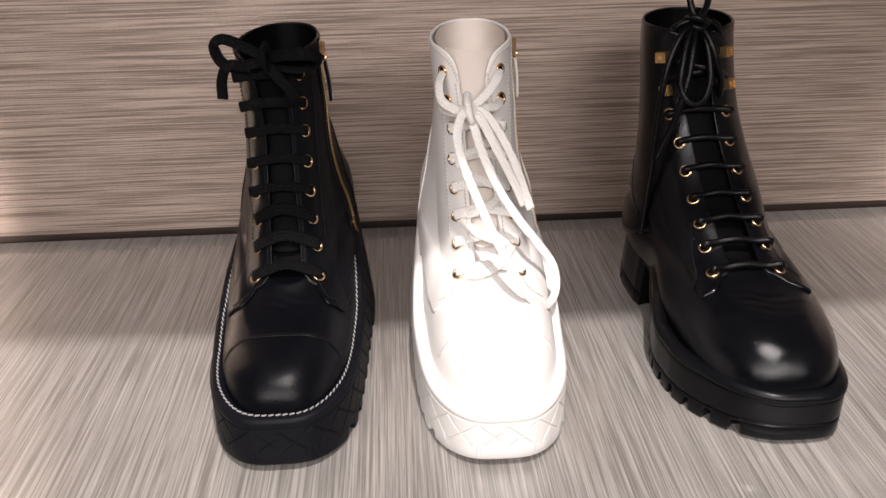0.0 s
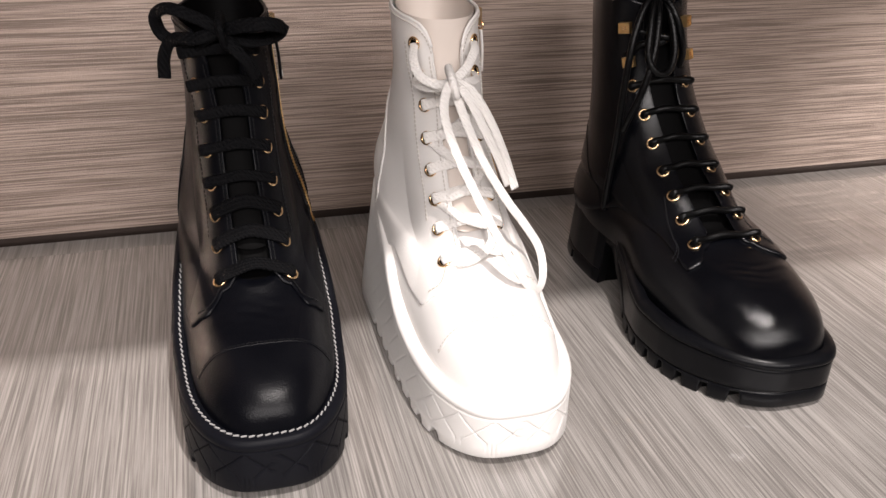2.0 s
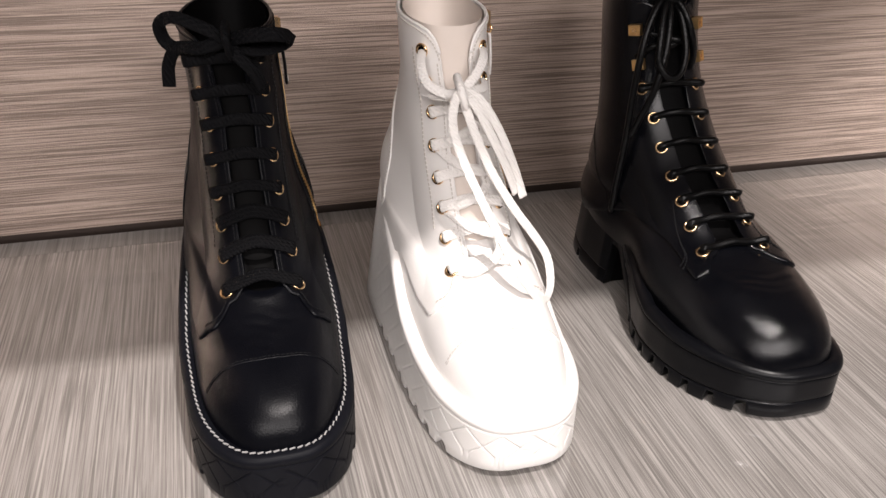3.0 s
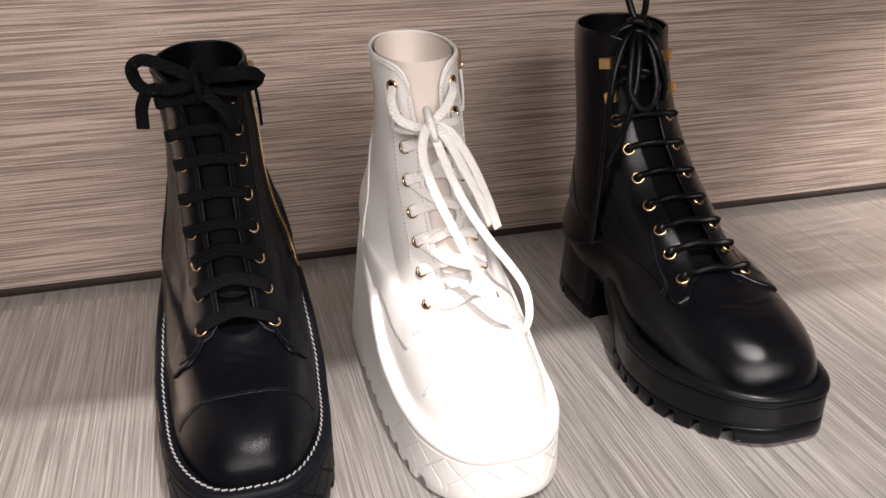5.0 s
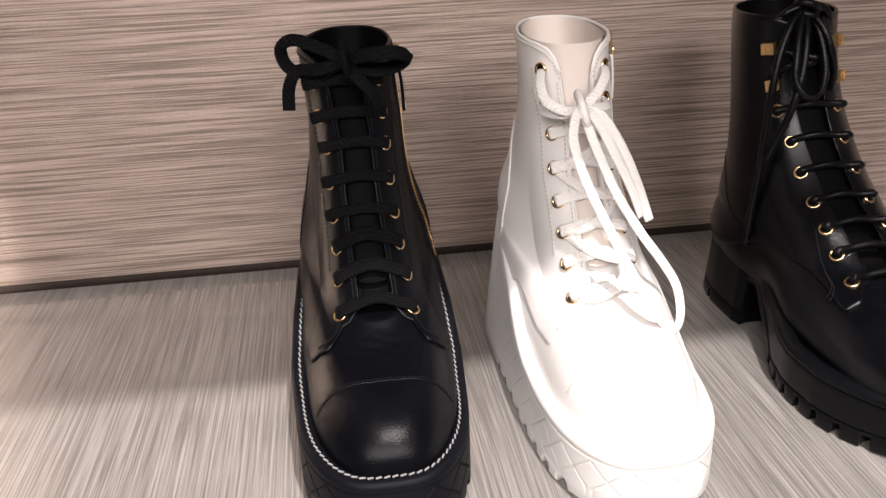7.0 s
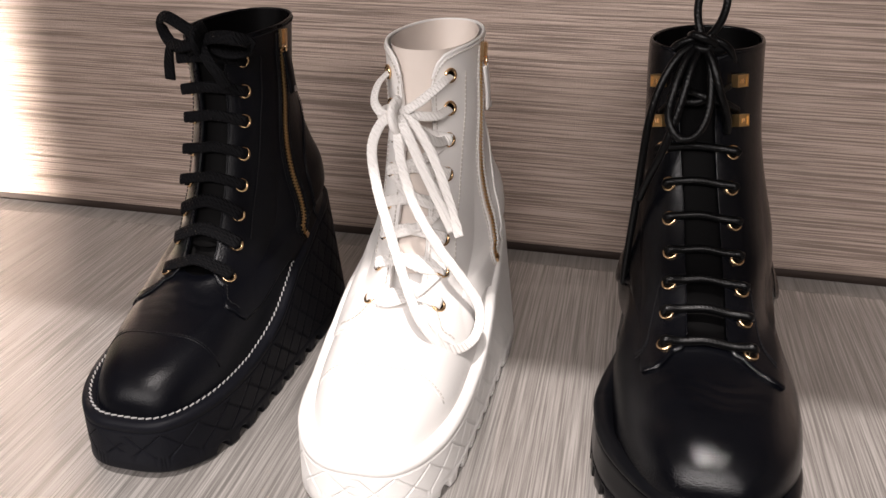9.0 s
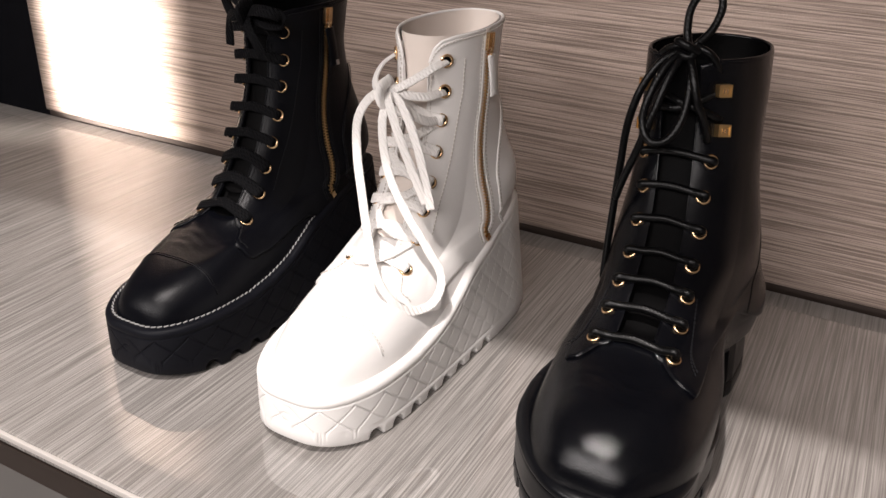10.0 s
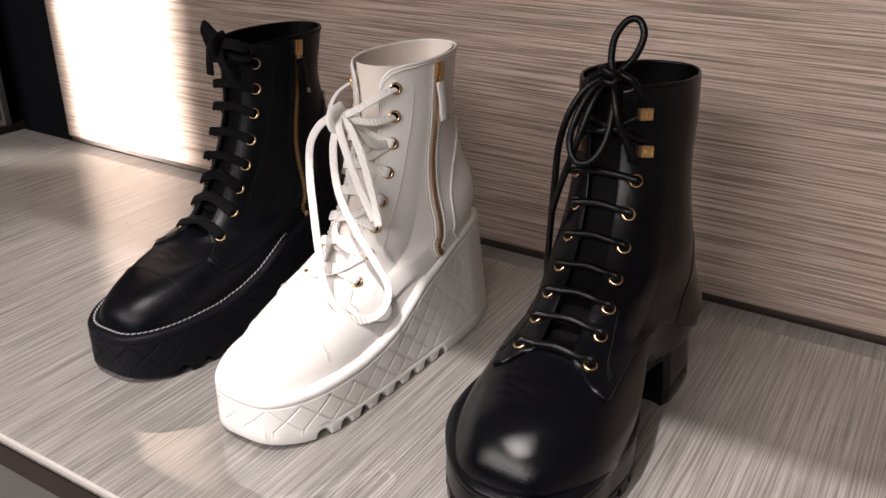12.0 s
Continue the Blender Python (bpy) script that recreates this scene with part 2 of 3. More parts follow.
def stitch_pieces(line, normals, length, gap, wide, high=0.0004, slant=0.0):
    """Thread dashes along a fine line of points that lie on a surface."""
    far = np.r_[0, np.cumsum(np.linalg.norm(np.diff(line, axis=0), axis=1))]
    out, at = [], 0.0
    while at + length < far[-1]:
        mid = at + length / 2
        c = np.array([np.interp(mid, far, line[:, k]) for k in range(3)])
        nn = np.array([np.interp(mid, far, normals[:, k]) for k in range(3)])
        i = min(max(int(np.searchsorted(far, mid)), 1), len(line) - 1)
        tg = line[i] - line[i - 1]
        sd = np.cross(nn, tg)
        sd /= np.linalg.norm(sd) + 1e-12
        tg = tg / (np.linalg.norm(tg) + 1e-12) + slant * sd
        out.append(box_piece(c + nn * high * 0.3, tg, np.cross(nn, tg), nn, length, wide, high))
        at += length + gap
    return out


# ---- the shelf niche ----
FRONT, BACK, TOP, EDGE_X, RIGHT = 0.21, 0.70, 0.60, -0.514, 1.75
tagged(part("shelf_top", box_bm(-0.625, FRONT + 0.003, -0.012, RIGHT, 0.672, 0.0, 0.0015), "shelf", None), "glossy grey display shelf with fine front-to-back streaks", "shelf", kind="structure")
tagged(part("shelf_back_strip", box_bm(-0.625, 0.672, -0.012, RIGHT, BACK, -0.0006), "strip", None), "satin grey strip along the back of the shelf", "shelf", kind="structure")
tagged(part("shelf_edge_trim", box_bm(-0.627, FRONT, -0.0045, RIGHT, FRONT + 0.003, -0.0002, 0.0006), "edge", None), "thin pale edge trim of the shelf", "trim", kind="structure")
block("shelf_fascia", -0.625, FRONT + 0.002, -0.034, RIGHT, FRONT + 0.03, -0.0122, "bronze", "dark bronze fascia under the shelf edge", "fascia", 0.001)
block("wall_back", EDGE_X, BACK, 0.0075, RIGHT, BACK + 0.02, TOP, "panel", "brushed taupe metallic back panel with horizontal streaks", "wall panel", 0.0008)
block("trim_gap", EDGE_X + 0.001, BACK + 0.004, -0.012, RIGHT, BACK + 0.018, 0.0074, "bronze", "dark recessed shadow gap under the back panel", "trim")
block("wall_side", -1.5, BACK + 0.021, -1.0, EDGE_X - 0.001, BACK + 0.05, 2.0, "black_panel", "plain black lacquered panel beside the niche", "wall panel")
block("upper_shelf", -0.625, 0.218, TOP, RIGHT, BACK + 0.05, TOP + 0.035, "shop_wall", "taupe upper shelf over the niche", "shelf", 0.001)
block("floor", -4, -3.5, -0.86, 4, 1.4, -0.8, "shop_floor", "grey polished shop floor", "floor")
block("ceiling", -4, -3.5, 1.95, 4, 1.4, 2.0, "shop_ceiling", "plain white shop ceiling", "ceiling")
block("wall_front", -4, -3.55, -0.8, 4, -3.5, 1.95, "shop_wall", "plain taupe shop wall", "wall")
block("wall_far_left", -4.05, -3.5, -0.8, -4, 1.4, 1.95, "shop_wall", "plain taupe shop wall", "wall")
block("wall_far_right", 4, -3.5, -0.8, 4.05, 1.4, 1.95, "shop_wall", "plain taupe shop wall", "wall")
block("wall_rear", -4, 1.4, -0.8, 4, 1.45, 1.95, "shop_wall", "plain taupe shop wall", "wall")
block("side_ledge", -0.98, 0.655, -0.034, -0.652, BACK + 0.0205, 0.0035, "bronze", "dark bronze ledge beside the shelf", "ledge", 0.001)


def display_frame():
    """A grey upright panel in a slim frame on the ledge of the neighbouring niche."""
    stand = tagged(new("display_frame"), "dark grey satin panel in a slim metal frame", "display frame")
    stand.matrix_world = pose(-0.80, 0.690, 0.0035)
    part("panel", box_bm(-0.143, -0.002, 0.006, 0.145, 0.003, 0.42, 0.0006), "acrylic", stand)
    for x in (-0.149, 0.145):
        part("upright", box_bm(x, -0.005, 0.0, x + 0.006, 0.006, 0.426, 0.001), "frame_metal", stand)
    for z in (0.0, 0.42):
        part("rail", box_bm(-0.143, -0.005, z, 0.145, 0.006, z + 0.006, 0.001), "frame_metal", stand)


display_frame()


# ---- boots ----
class Surface:
    """A boot's upper as a loft of tilted rings from the welt to the collar. Each key: front (y, z), back (y, z), half width, bluntness, sag, shift in x."""

    def __init__(self, keys, waist, full, square, arch):
        k = np.array(keys, float)
        self.k, self.n, self.waist, self.full, self.square, self.arch = k, len(k) - 1, waist, full, square, arch

    def key(self, s):
        s = np.clip(s, 0, self.n)
        i = np.clip(np.floor(s).astype(int), 0, self.n - 1)
        t = (s - i)[..., None]
        g = lambda j: self.k[np.clip(j, 0, self.n)]  # noqa: E731
        a, b, c, d = g(i - 1), g(i), g(i + 1), g(i + 2)
        return 0.5 * (2 * b + (c - a) * t + (2 * a - 5 * b + 4 * c - d) * t**2 + (3 * b - a - 3 * c + d) * t**3)

    def at(self, s, th):
        """Points for ring numbers s and angles th (0 at the front, plus to the boot's +x side)."""
        s, th = np.broadcast_arrays(np.asarray(s, float), np.asarray(th, float))
        q = self.key(s)
        u = (1 - np.cos(th)) / 2
        y = q[..., 0] + u * (q[..., 2] - q[..., 0])
        z = q[..., 1] + u * (q[..., 3] - q[..., 1]) - q[..., 6] * np.sin(np.pi * u)
        sn = np.sin(th)
        # the heel is squarer than the toe, less so up the shaft
        power = q[..., 5] * (1 - self.square * np.clip(2 * u - 1, 0, 1) * np.clip(1 - s / 9, 0, 1))
        w = q[..., 4] * np.sign(sn) * np.abs(sn) ** power
        taper = 1 - q[..., 8] * np.clip(u - 0.35, 0, 1)
        taper = taper - self.waist * np.exp(-(((u - 0.60) / 0.14) ** 2)) * np.clip(1 - s / 6, 0, 1)
        taper = taper + self.full * np.exp(-(((u - 0.16) / 0.11) ** 2)) * np.clip(1 - s / 5, 0, 1)
        # the inner side is hollowed at the arch
        taper = taper - self.arch * (sn > 0) * np.exp(-(((u - 0.55) / 0.16) ** 2)) * np.clip(1 - s / 7, 0, 1)
        x = w * taper + q[..., 7] * (1 - u * (0.5 + 0.1 * np.clip(1 - s / 6, 0, 1) + 0.45 * np.clip((s - 9) / 3, 0, 1)))
        return np.stack([x, y, z], -1)

    def normal(self, s, th):
        e = 0.02
        du = self.at(np.asarray(s) + e, th) - self.at(np.asarray(s) - e, th)
        dv = self.at(s, np.asarray(th) + e) - self.at(s, np.asarray(th) - e)
        n = np.cross(dv, du)
        return n / (np.linalg.norm(n, axis=-1, keepdims=True) + 1e-12)

    def out(self, s, th, off):
        return self.at(s, th) + self.normal(s, th) * off

    def snap(self, place, side=0):
        """The ring number and angle nearest to a place; side: +1 or -1 to search one side alone."""
        lo, hi = (-np.pi if side <= 0 else 0.0), (np.pi if side >= 0 else 0.0)
        s_lo, s_hi = 0.0, float(self.n)
        for steps in (141, 41, 41):
            s, th = np.meshgrid(np.linspace(s_lo, s_hi, steps), np.linspace(lo, hi, steps), indexing="ij")
            d = ((self.at(s, th) - np.array(place)) ** 2).sum(-1)
            i = np.unravel_index(d.argmin(), d.shape)
            ds, dt = 2 * (s_hi - s_lo) / (steps - 1), 2 * (hi - lo) / (steps - 1)
            found = (float(s[i]), float(th[i]))
            s_lo, s_hi, lo, hi = max(0.0, found[0] - ds), min(float(self.n), found[0] + ds), found[1] - dt, found[1] + dt
        return found

    def line(self, places, side, n, off=0.0):
        """A fine line over the surface through the spots nearest to the places: points and normals."""
        st = np.array([self.snap(p, side) + (0.0,) for p in places])
        c = spline(st, n) if len(st) > 2 else np.linspace(st[0], st[1], n)
        return self.out(c[:, 0], c[:, 1], off), self.normal(c[:, 0], c[:, 1]), c[:, :2]


def shell(surf, s_of, thetas, rows, off, thick, top, gap):
    """A leather piece laid over the surface: for each angle from ring s_of(th) to the collar, thick, with closed rims."""
    th = np.array(thetas)
    low = np.array([s_of(t) for t in th])
    hi = np.array([top(t) for t in th])
    f = np.linspace(0, 1, rows)[:, None]
    s = low[None] + f * (hi - low)[None]
    # the front edge follows the gap, which changes up the shaft
    first = abs(th[0])
    tt = th[None] + np.sign(th[-1]) * (gap(s) - first) * np.clip(1 - (np.abs(th[None]) - first) / 0.55, 0, 1)
    outer, inner = surf.out(s, tt, off + thick), surf.out(s, tt, off)
    # the rim is drawn in a little so that cut edges look rounded
    edge = np.ones_like(s)
    edge[[0, -1]] = 0.7
    edge[:, [0, -1]] = 0.7
    outer = inner + (outer - inner) * edge[..., None]
    r, c = s.shape
    v = np.vstack([outer.reshape(-1, 3), inner.reshape(-1, 3)])
    faces = grid_faces(r, c)
    b = r * c
    for i in range(r - 1):
        faces += [(i * c, (i + 1) * c, b + (i + 1) * c, b + i * c), ((i + 1) * c + c - 1, i * c + c - 1, b + i * c + c - 1, b + (i + 1) * c + c - 1)]
    for j in range(c - 1):
        faces += [(j + 1, j, b + j, b + j + 1), ((r - 1) * c + j, (r - 1) * c + j + 1, b + (r - 1) * c + j + 1, b + (r - 1) * c + j)]
    return v, faces


def outline(length, half, skew, n, blunt, back):
    """A sole's outline as n points from the toe round by +x to the heel and back by -x; half: rows of (y, half width)."""
    y_k, w_k = np.array(half, float).T
    th = np.linspace(0, 2 * np.pi, n, endpoint=False)
    y = length * (1 - np.cos(th)) / 2
    w = np.interp(y, y_k, w_k)
    w = np.convolve(np.r_[w[-9:], w, w[:9]], np.ones(19) / 19, "same")[9:-9]
    sn = np.sin(th)
    end = np.where(np.cos(th) > 0, blunt, back)
    x = np.sign(sn) * w * np.abs(sn) ** end + skew(y)
    return np.stack([x, y], 1)


def sole(out, z_low, z_base, z_top, rings, groove=None):
    """A sole from its outline: z_low(y), z_top(y) and rings of (drawn in by, share of the height, plus metres). groove(arc, height, y): how deep the wall is cut."""
    n = len(out)
    nxt, prv = np.roll(out, -1, 0), np.roll(out, 1, 0)
    t = nxt - prv
    t /= np.linalg.norm(t, axis=1)[:, None]
    nor = np.stack([t[:, 1], -t[:, 0]], 1)
    arc = np.r_[0, np.cumsum(np.linalg.norm(np.diff(out, axis=0), axis=1))]
    low, lo, hi = z_low(out[:, 1]), z_base(out[:, 1]), z_top(out[:, 1])
    v = []
    for inset, share, plus, taper in rings:
        z = np.maximum(lo + share * (hi - lo) + plus, low + plus * 0.2) if share or plus > 0.002 else low + plus
        cut = groove(arc, z, out[:, 1], lo, hi) if groove else 0.0
        p = out - nor * (inset + cut + taper * np.clip((out[:, 1] - 0.12) / 0.1, 0, 1) * z)[:, None]
        v.append(np.column_stack([p, z]))
    r = len(v)
    v = np.vstack(v)
    faces = [(a + i, a + (i + 1) % n, b + (i + 1) % n, b + i) for a, b in zip(range(0, (r - 1) * n, n), range(n, r * n, n)) for i in range(n)]
    for i in range(n // 2):
        a, b = i, i + 1
        c, d = (n - i - 1) % n, (n - i) % n
        faces.append(tuple(dict.fromkeys((a, d, c, b))))
        k = (r - 1) * n
        faces.append(tuple(dict.fromkeys((k + a, k + b, k + c, k + d))))
    return v, faces, v.reshape(r, n, 3)


def upper(boot, surf, mat, lining, tongue, crease, fold_at, half, lean):
    """Vamp and tongue: the closed inner loft with a hollow shaft."""
    th = np.linspace(-np.pi, np.pi, 128, endpoint=False)
    s = np.linspace(0, surf.n - 0.35, 230)
    # the tongue lies sunk between the facings
    step = lambda v: np.clip(v, 0, 1) ** 2 * (3 - 2 * np.clip(v, 0, 1))  # noqa: E731
    sink = step((math.radians(half + 13) - np.abs(th[None])) / math.radians(10)) * step((s[:, None] - 6.25) / 0.8)
    g = surf.at(s[:, None], th[None]) - surf.normal(s[:, None], th[None]) * (np.interp(s, (8.5, surf.n - 0.35), (0.0075, lean))[:, None] * sink)[..., None]
    # walked-in creases across the throat of the vamp
    gx, gy = g[..., 0], g[..., 1]
    fold = np.exp(-(((gy - fold_at) / 0.013) ** 2)) * (0.6 * np.sin(gy * 760 + 70 * gx + 2.2 * np.sin(gx * 140)) + 0.4 * np.sin(gy * 430 - 110 * gx + 1.0))
    g = g + surf.normal(s[:, None], th[None]) * (crease * fold * step((s[:, None] - 2.5) / 1.0) * step((7.2 - s[:, None]) / 0.8))[..., None]
    part_v, faces, deep = g.reshape(-1, 3), grid_faces(len(s), len(th), True), sink.ravel()
    for name, those, m in (("vamp", [q for q in faces if deep[list(q)].min() < 0.35], mat), ("tongue", [q for q in faces if deep[list(q)].min() >= 0.35], tongue)):
        used = sorted({i for q in those for i in q})
        at = {i: n for n, i in enumerate(used)}
        mesh_ob(name, part_v[used], [tuple(at[i] for i in q) for q in those], m, boot)
    # the lining goes down inside the shaft
    s2 = np.linspace(surf.n, surf.n - 5.5, 24)
    inn = surf.out(s2[:, None], th[None], -0.0022)
    n = len(th)
    faces = [q[::-1] for q in grid_faces(len(s2), n, True)] + [tuple((len(s2) - 1) * n + i for i in range(n))]
    mesh_ob("lining", inn.reshape(-1, 3), faces, lining, boot, "")


def quarters(boot, surf, mat, gap, s_low, thick, collar):
    """The two laced sides and the back in one wrap, open at the front over the tongue; gap: half the opening in degrees below and at the collar."""
    low, high = map(math.radians, gap)
    th = np.concatenate([np.linspace(low, 1.9, 150), np.linspace(1.9, np.pi, 50)[1:]])
    for side in (1, -1):
        v, f = shell(surf, lambda t: s_low(abs(t)), side * th, 90, -0.0003, thick, lambda t: collar(abs(t)), lambda s: np.interp(s, (6.0, surf.n), (low, high)))
        if side < 0:
            f = [q[::-1] for q in f]
        ob = mesh_ob("quarter", v, f, mat, boot)
        for q in ob.data.polygons[89 * (len(th) - 1):]:
            q.use_smooth = False


def eyelet(boot, surf, s, th, off, r=0.0041, tube=0.0011):
    c, n = surf.out(s, th, off), surf.normal(s, th)
    ob = mesh_ob("eyelet", *joined([ring_piece(c + n * 0.0006, n, r, tube)]), "gold", boot)
    # no opening is cut: a flat black disc paints the shade inside
    mesh_ob("hole", *disc_piece(c + n * 0.0005, n, r), "black_lining", ob, "dark eyelet hole")
    return c, n


FASHION_KEYS = [
    (0.0078, 0.032, 0.272, 0.086, 0.0492, 0.62, 0.006, -0.001, -0.25),
    (0.0073, 0.043, 0.275, 0.094, 0.0490, 0.66, 0.005, -0.001, -0.28),
    (0.0110, 0.0545, 0.278, 0.100, 0.0466, 0.74, 0.004, -0.001, -0.38),
    (0.0215, 0.0645, 0.280, 0.106, 0.0420, 0.82, 0.002, -0.001, -0.62),
    (0.0410, 0.0720, 0.281, 0.112, 0.0375, 0.88, 0.0, -0.001, -0.95),
    (0.0700, 0.0785, 0.284, 0.118, 0.0355, 0.90, 0.0, 0.0, -1.15),
    (0.0950, 0.0870, 0.284, 0.126, 0.0350, 0.90, 0.0, 0.0, -1.12),
    (0.1135, 0.1000, 0.283, 0.137, 0.0348, 0.90, 0.0, 0.0, -0.95),
    (0.1300, 0.1170, 0.280, 0.150, 0.0338, 0.90, 0.0, -0.001, -0.62),
    (0.1450, 0.1370, 0.276, 0.167, 0.0322, 0.90, 0.0, -0.002, -0.34),
    (0.1580, 0.1600, 0.271, 0.187, 0.0310, 0.90, 0.0, -0.003, -0.12),
    (0.1680, 0.1890, 0.269, 0.209, 0.0302, 0.90, 0.0, -0.0035, 0.06),
    (0.1730, 0.2180, 0.272, 0.227, 0.0300, 0.84, 0.0, -0.0065, 0.12),
    (0.1740, 0.2440, 0.276, 0.2465, 0.0306, 0.78, 0.0, -0.0075, 0.16),
]
FASHION_EYES = ((0.185, 0.227, 0.0172), (0.181, 0.205, 0.0175), (0.174, 0.185, 0.018), (0.166, 0.163, 0.019), (0.155, 0.143, 0.020), (0.142, 0.126, 0.0215), (0.129, 0.109, 0.0235), (0.110, 0.094, 0.0245))


def low_edge(degrees, rings):
    """The lower edge of the quarters, as a ring number for each angle, with a softly rounded corner."""
    grid = np.linspace(0, math.pi, 721)
    raw = np.interp(grid, np.radians(degrees), rings)
    soft = np.convolve(np.pad(raw, 4, "edge"), np.ones(9) / 9, "valid")
    return lambda t: float(np.interp(t, grid, soft))


def fashion_collar(t):
    d = math.degrees(t)
    return 13 - float(np.interp(d, (0, 15, 18, 22, 30, 45, 70, 180), (0.9, 0.9, 0.62, 0.40, 0.2, 0.07, 0.02, 0.0)))


def fashion_top(y):
    return np.interp(y, (0, 0.046, 0.081, 0.103, 0.128, 0.161, 0.198, 0.238, 0.285), (0.0430, 0.0455, 0.0470, 0.0515, 0.060, 0.077, 0.088, 0.097, 0.100))


def fashion_base(y):
    return 0.006 * np.clip(1 - y / 0.055, 0, 1) ** 1.5


def fashion_bottom(y):
    ph = ((y - 0.030) / 0.0205) % 1.0
    arch = np.sqrt(np.clip(1 - ((ph - 0.36) / 0.30) ** 2, 0, 1))
    return fashion_base(y) + np.where((y > 0.030) & (y < 0.195), 0.0072 * arch, 0.0)


def fashion_boot(name, m, leather, rubber, lining, label):
    boot = tagged(new(name), label, "boot", "boots on the shelf")
    boot.matrix_world = m
    surf = Surface(FASHION_KEYS, 0.06, 0.05, 0.35, 0.0)
    out = outline(0.292, ((0, 0.056), (0.02, 0.0595), (0.037, 0.0608), (0.05, 0.0605), (0.085, 0.0582), (0.13, 0.0575), (0.17, 0.0590), (0.2, 0.0615), (0.24, 0.0645), (0.292, 0.062)), lambda y: -0.002 + 0.002 * np.clip((y - 0.1) / 0.1, 0, 1), 1100, 0.60, 0.28)

    def groove(arc, z, y, lo, hi):
        band = (z > 0.0135) & (z < hi - 0.0085)
        h = z - 0.0135
        best = np.full(len(arc), 1.0)
        for sgn in (1, -1):
            q = (arc / 0.0245 + sgn * h / 0.0215) % 1.0
            best = np.minimum(best, np.minimum(q, 1 - q) * 0.0245 * 0.82)
        cut = np.where(band, 0.0011 * np.clip(1 - best / 0.0008, 0, 1), 0)
        return cut + 0.0007 * np.clip(1 - np.abs(z - 0.0128) / 0.0009, 0, 1)

    tp = 0.12
    rings = [(0.008, 0, 0, tp), (0.0012, 0, 0, tp), (0.0, 0, 0.0018, tp), (0, 0, 0.009, tp), (0, 0, 0.0119, tp), (0, 0, 0.0128, tp), (0, 0, 0.0137, tp)]
    # the quilted wall, fine enough for its engraved lines
    v_rows = [(0.0, f, (1 - f) * 0.0140 - f * 0.0075, tp) for f in np.linspace(0.0, 1, 34)]
    rings += v_rows + [(0.0008, 1, -0.0068, tp), (0.0002, 1, -0.0060, tp), (0.0, 1, -0.003, tp), (0.0012, 1, -0.0008, tp), (0.003, 1, 0.0, tp), (0.0085, 1, 0.0002, tp), (0.0115, 1, -0.003, tp)]
    v, f, g = sole(out, fashion_bottom, fashion_base, fashion_top, rings, groove)
    mesh_ob("sole", v, f, rubber, boot, "")
    upper(boot, surf, leather, lining, leather if leather == "white_leather" else lining, 0.00022, 0.082, 15, 0.024)
    quarters(boot, surf, leather, (15, 15), low_edge((0, 15, 18, 26, 36, 42, 60, 66.5, 76, 88, 96, 101, 103, 105), (6.9, 6.8, 6.5, 6.0, 5.55, 5.0, 3.3, 2.35, 2.2, 2.6, 2.65, 2.1, 1.0, 0)), 0.0021, fashion_collar)
    eyes = {}
    for i, (y, z, x) in enumerate(FASHION_EYES):
        for side in (1, -1):
            cx = float(surf.key(np.array(surf.snap((0, y - 0.006, z))[0]))[7])
            s, th = surf.snap((cx + side * x, y, z), side)
            eyes[i, side] = (*eyelet(boot, surf, s, th, 0.0022), s, th)
    # a seam across the toe cap and thread along the quarters
    line = []
    for t in np.radians(np.linspace(-82, 82, 90)):
        s = np.linspace(0, 9, 400)
        p = surf.at(s, np.full(400, t))
        goal = 0.0545
        i = np.argmax(p[:, 1] > goal)
        if i > 0 and p[i, 2] > 0.045:
            line.append((s[i], t))
    line = np.array(line)
    return boot, surf, eyes, g, line


def lace_bar(surf, a, b, lift, rise=0.002):
    """The way of a lace from eyelet a over the tongue to eyelet b."""
    (ca, na, sa, ta), (cb, nb, sb, tb) = a, b
    pts = [ca - na * 0.001, ca + na * 0.0032]
    # it lies in the plane through both eyelets square to the tongue
    up = surf.at(sa + 1.0, 0.0) - surf.at(sa, 0.0)
    up /= np.linalg.norm(up)
    for f in (0.22, 0.5, 0.78):
        t, c = ta + f * (tb - ta), ca + f * (cb - ca)
        s = np.linspace(sa - 0.5, min(sa + 4.0, surf.n), 300)
        way = np.abs((surf.at(s, np.full(300, t)) - c - up * rise * (1.6 - 2.4 * abs(f - 0.5))) @ up)
        i = int(way.argmin())
        pts.append(surf.out(s[i], t, lift))
    pts += [cb + nb * 0.0032, cb - nb * 0.001]
    mids = [na, na] + [surf.normal(sa + f * (sb - sa), ta + f * (tb - ta)) for f in (0.25, 0.5, 0.75)] + [nb, nb]
    return pts, mids


black_boot, black_surf, black_eyes, black_wall, black_cap = fashion_boot("ankle_boot", pose(0.0695, 0.304, 0), "black_leather", "black_rubber", "black_lining", "black leather lace-up ankle boot with quilted platform sole")
white_boot, white_surf, white_eyes, white_wall, white_cap = fashion_boot("ankle_boot", pose(0.2210, 0.2975, 0), "white_leather", "white_rubber", "white_lining", "white leather lace-up ankle boot with quilted platform sole")

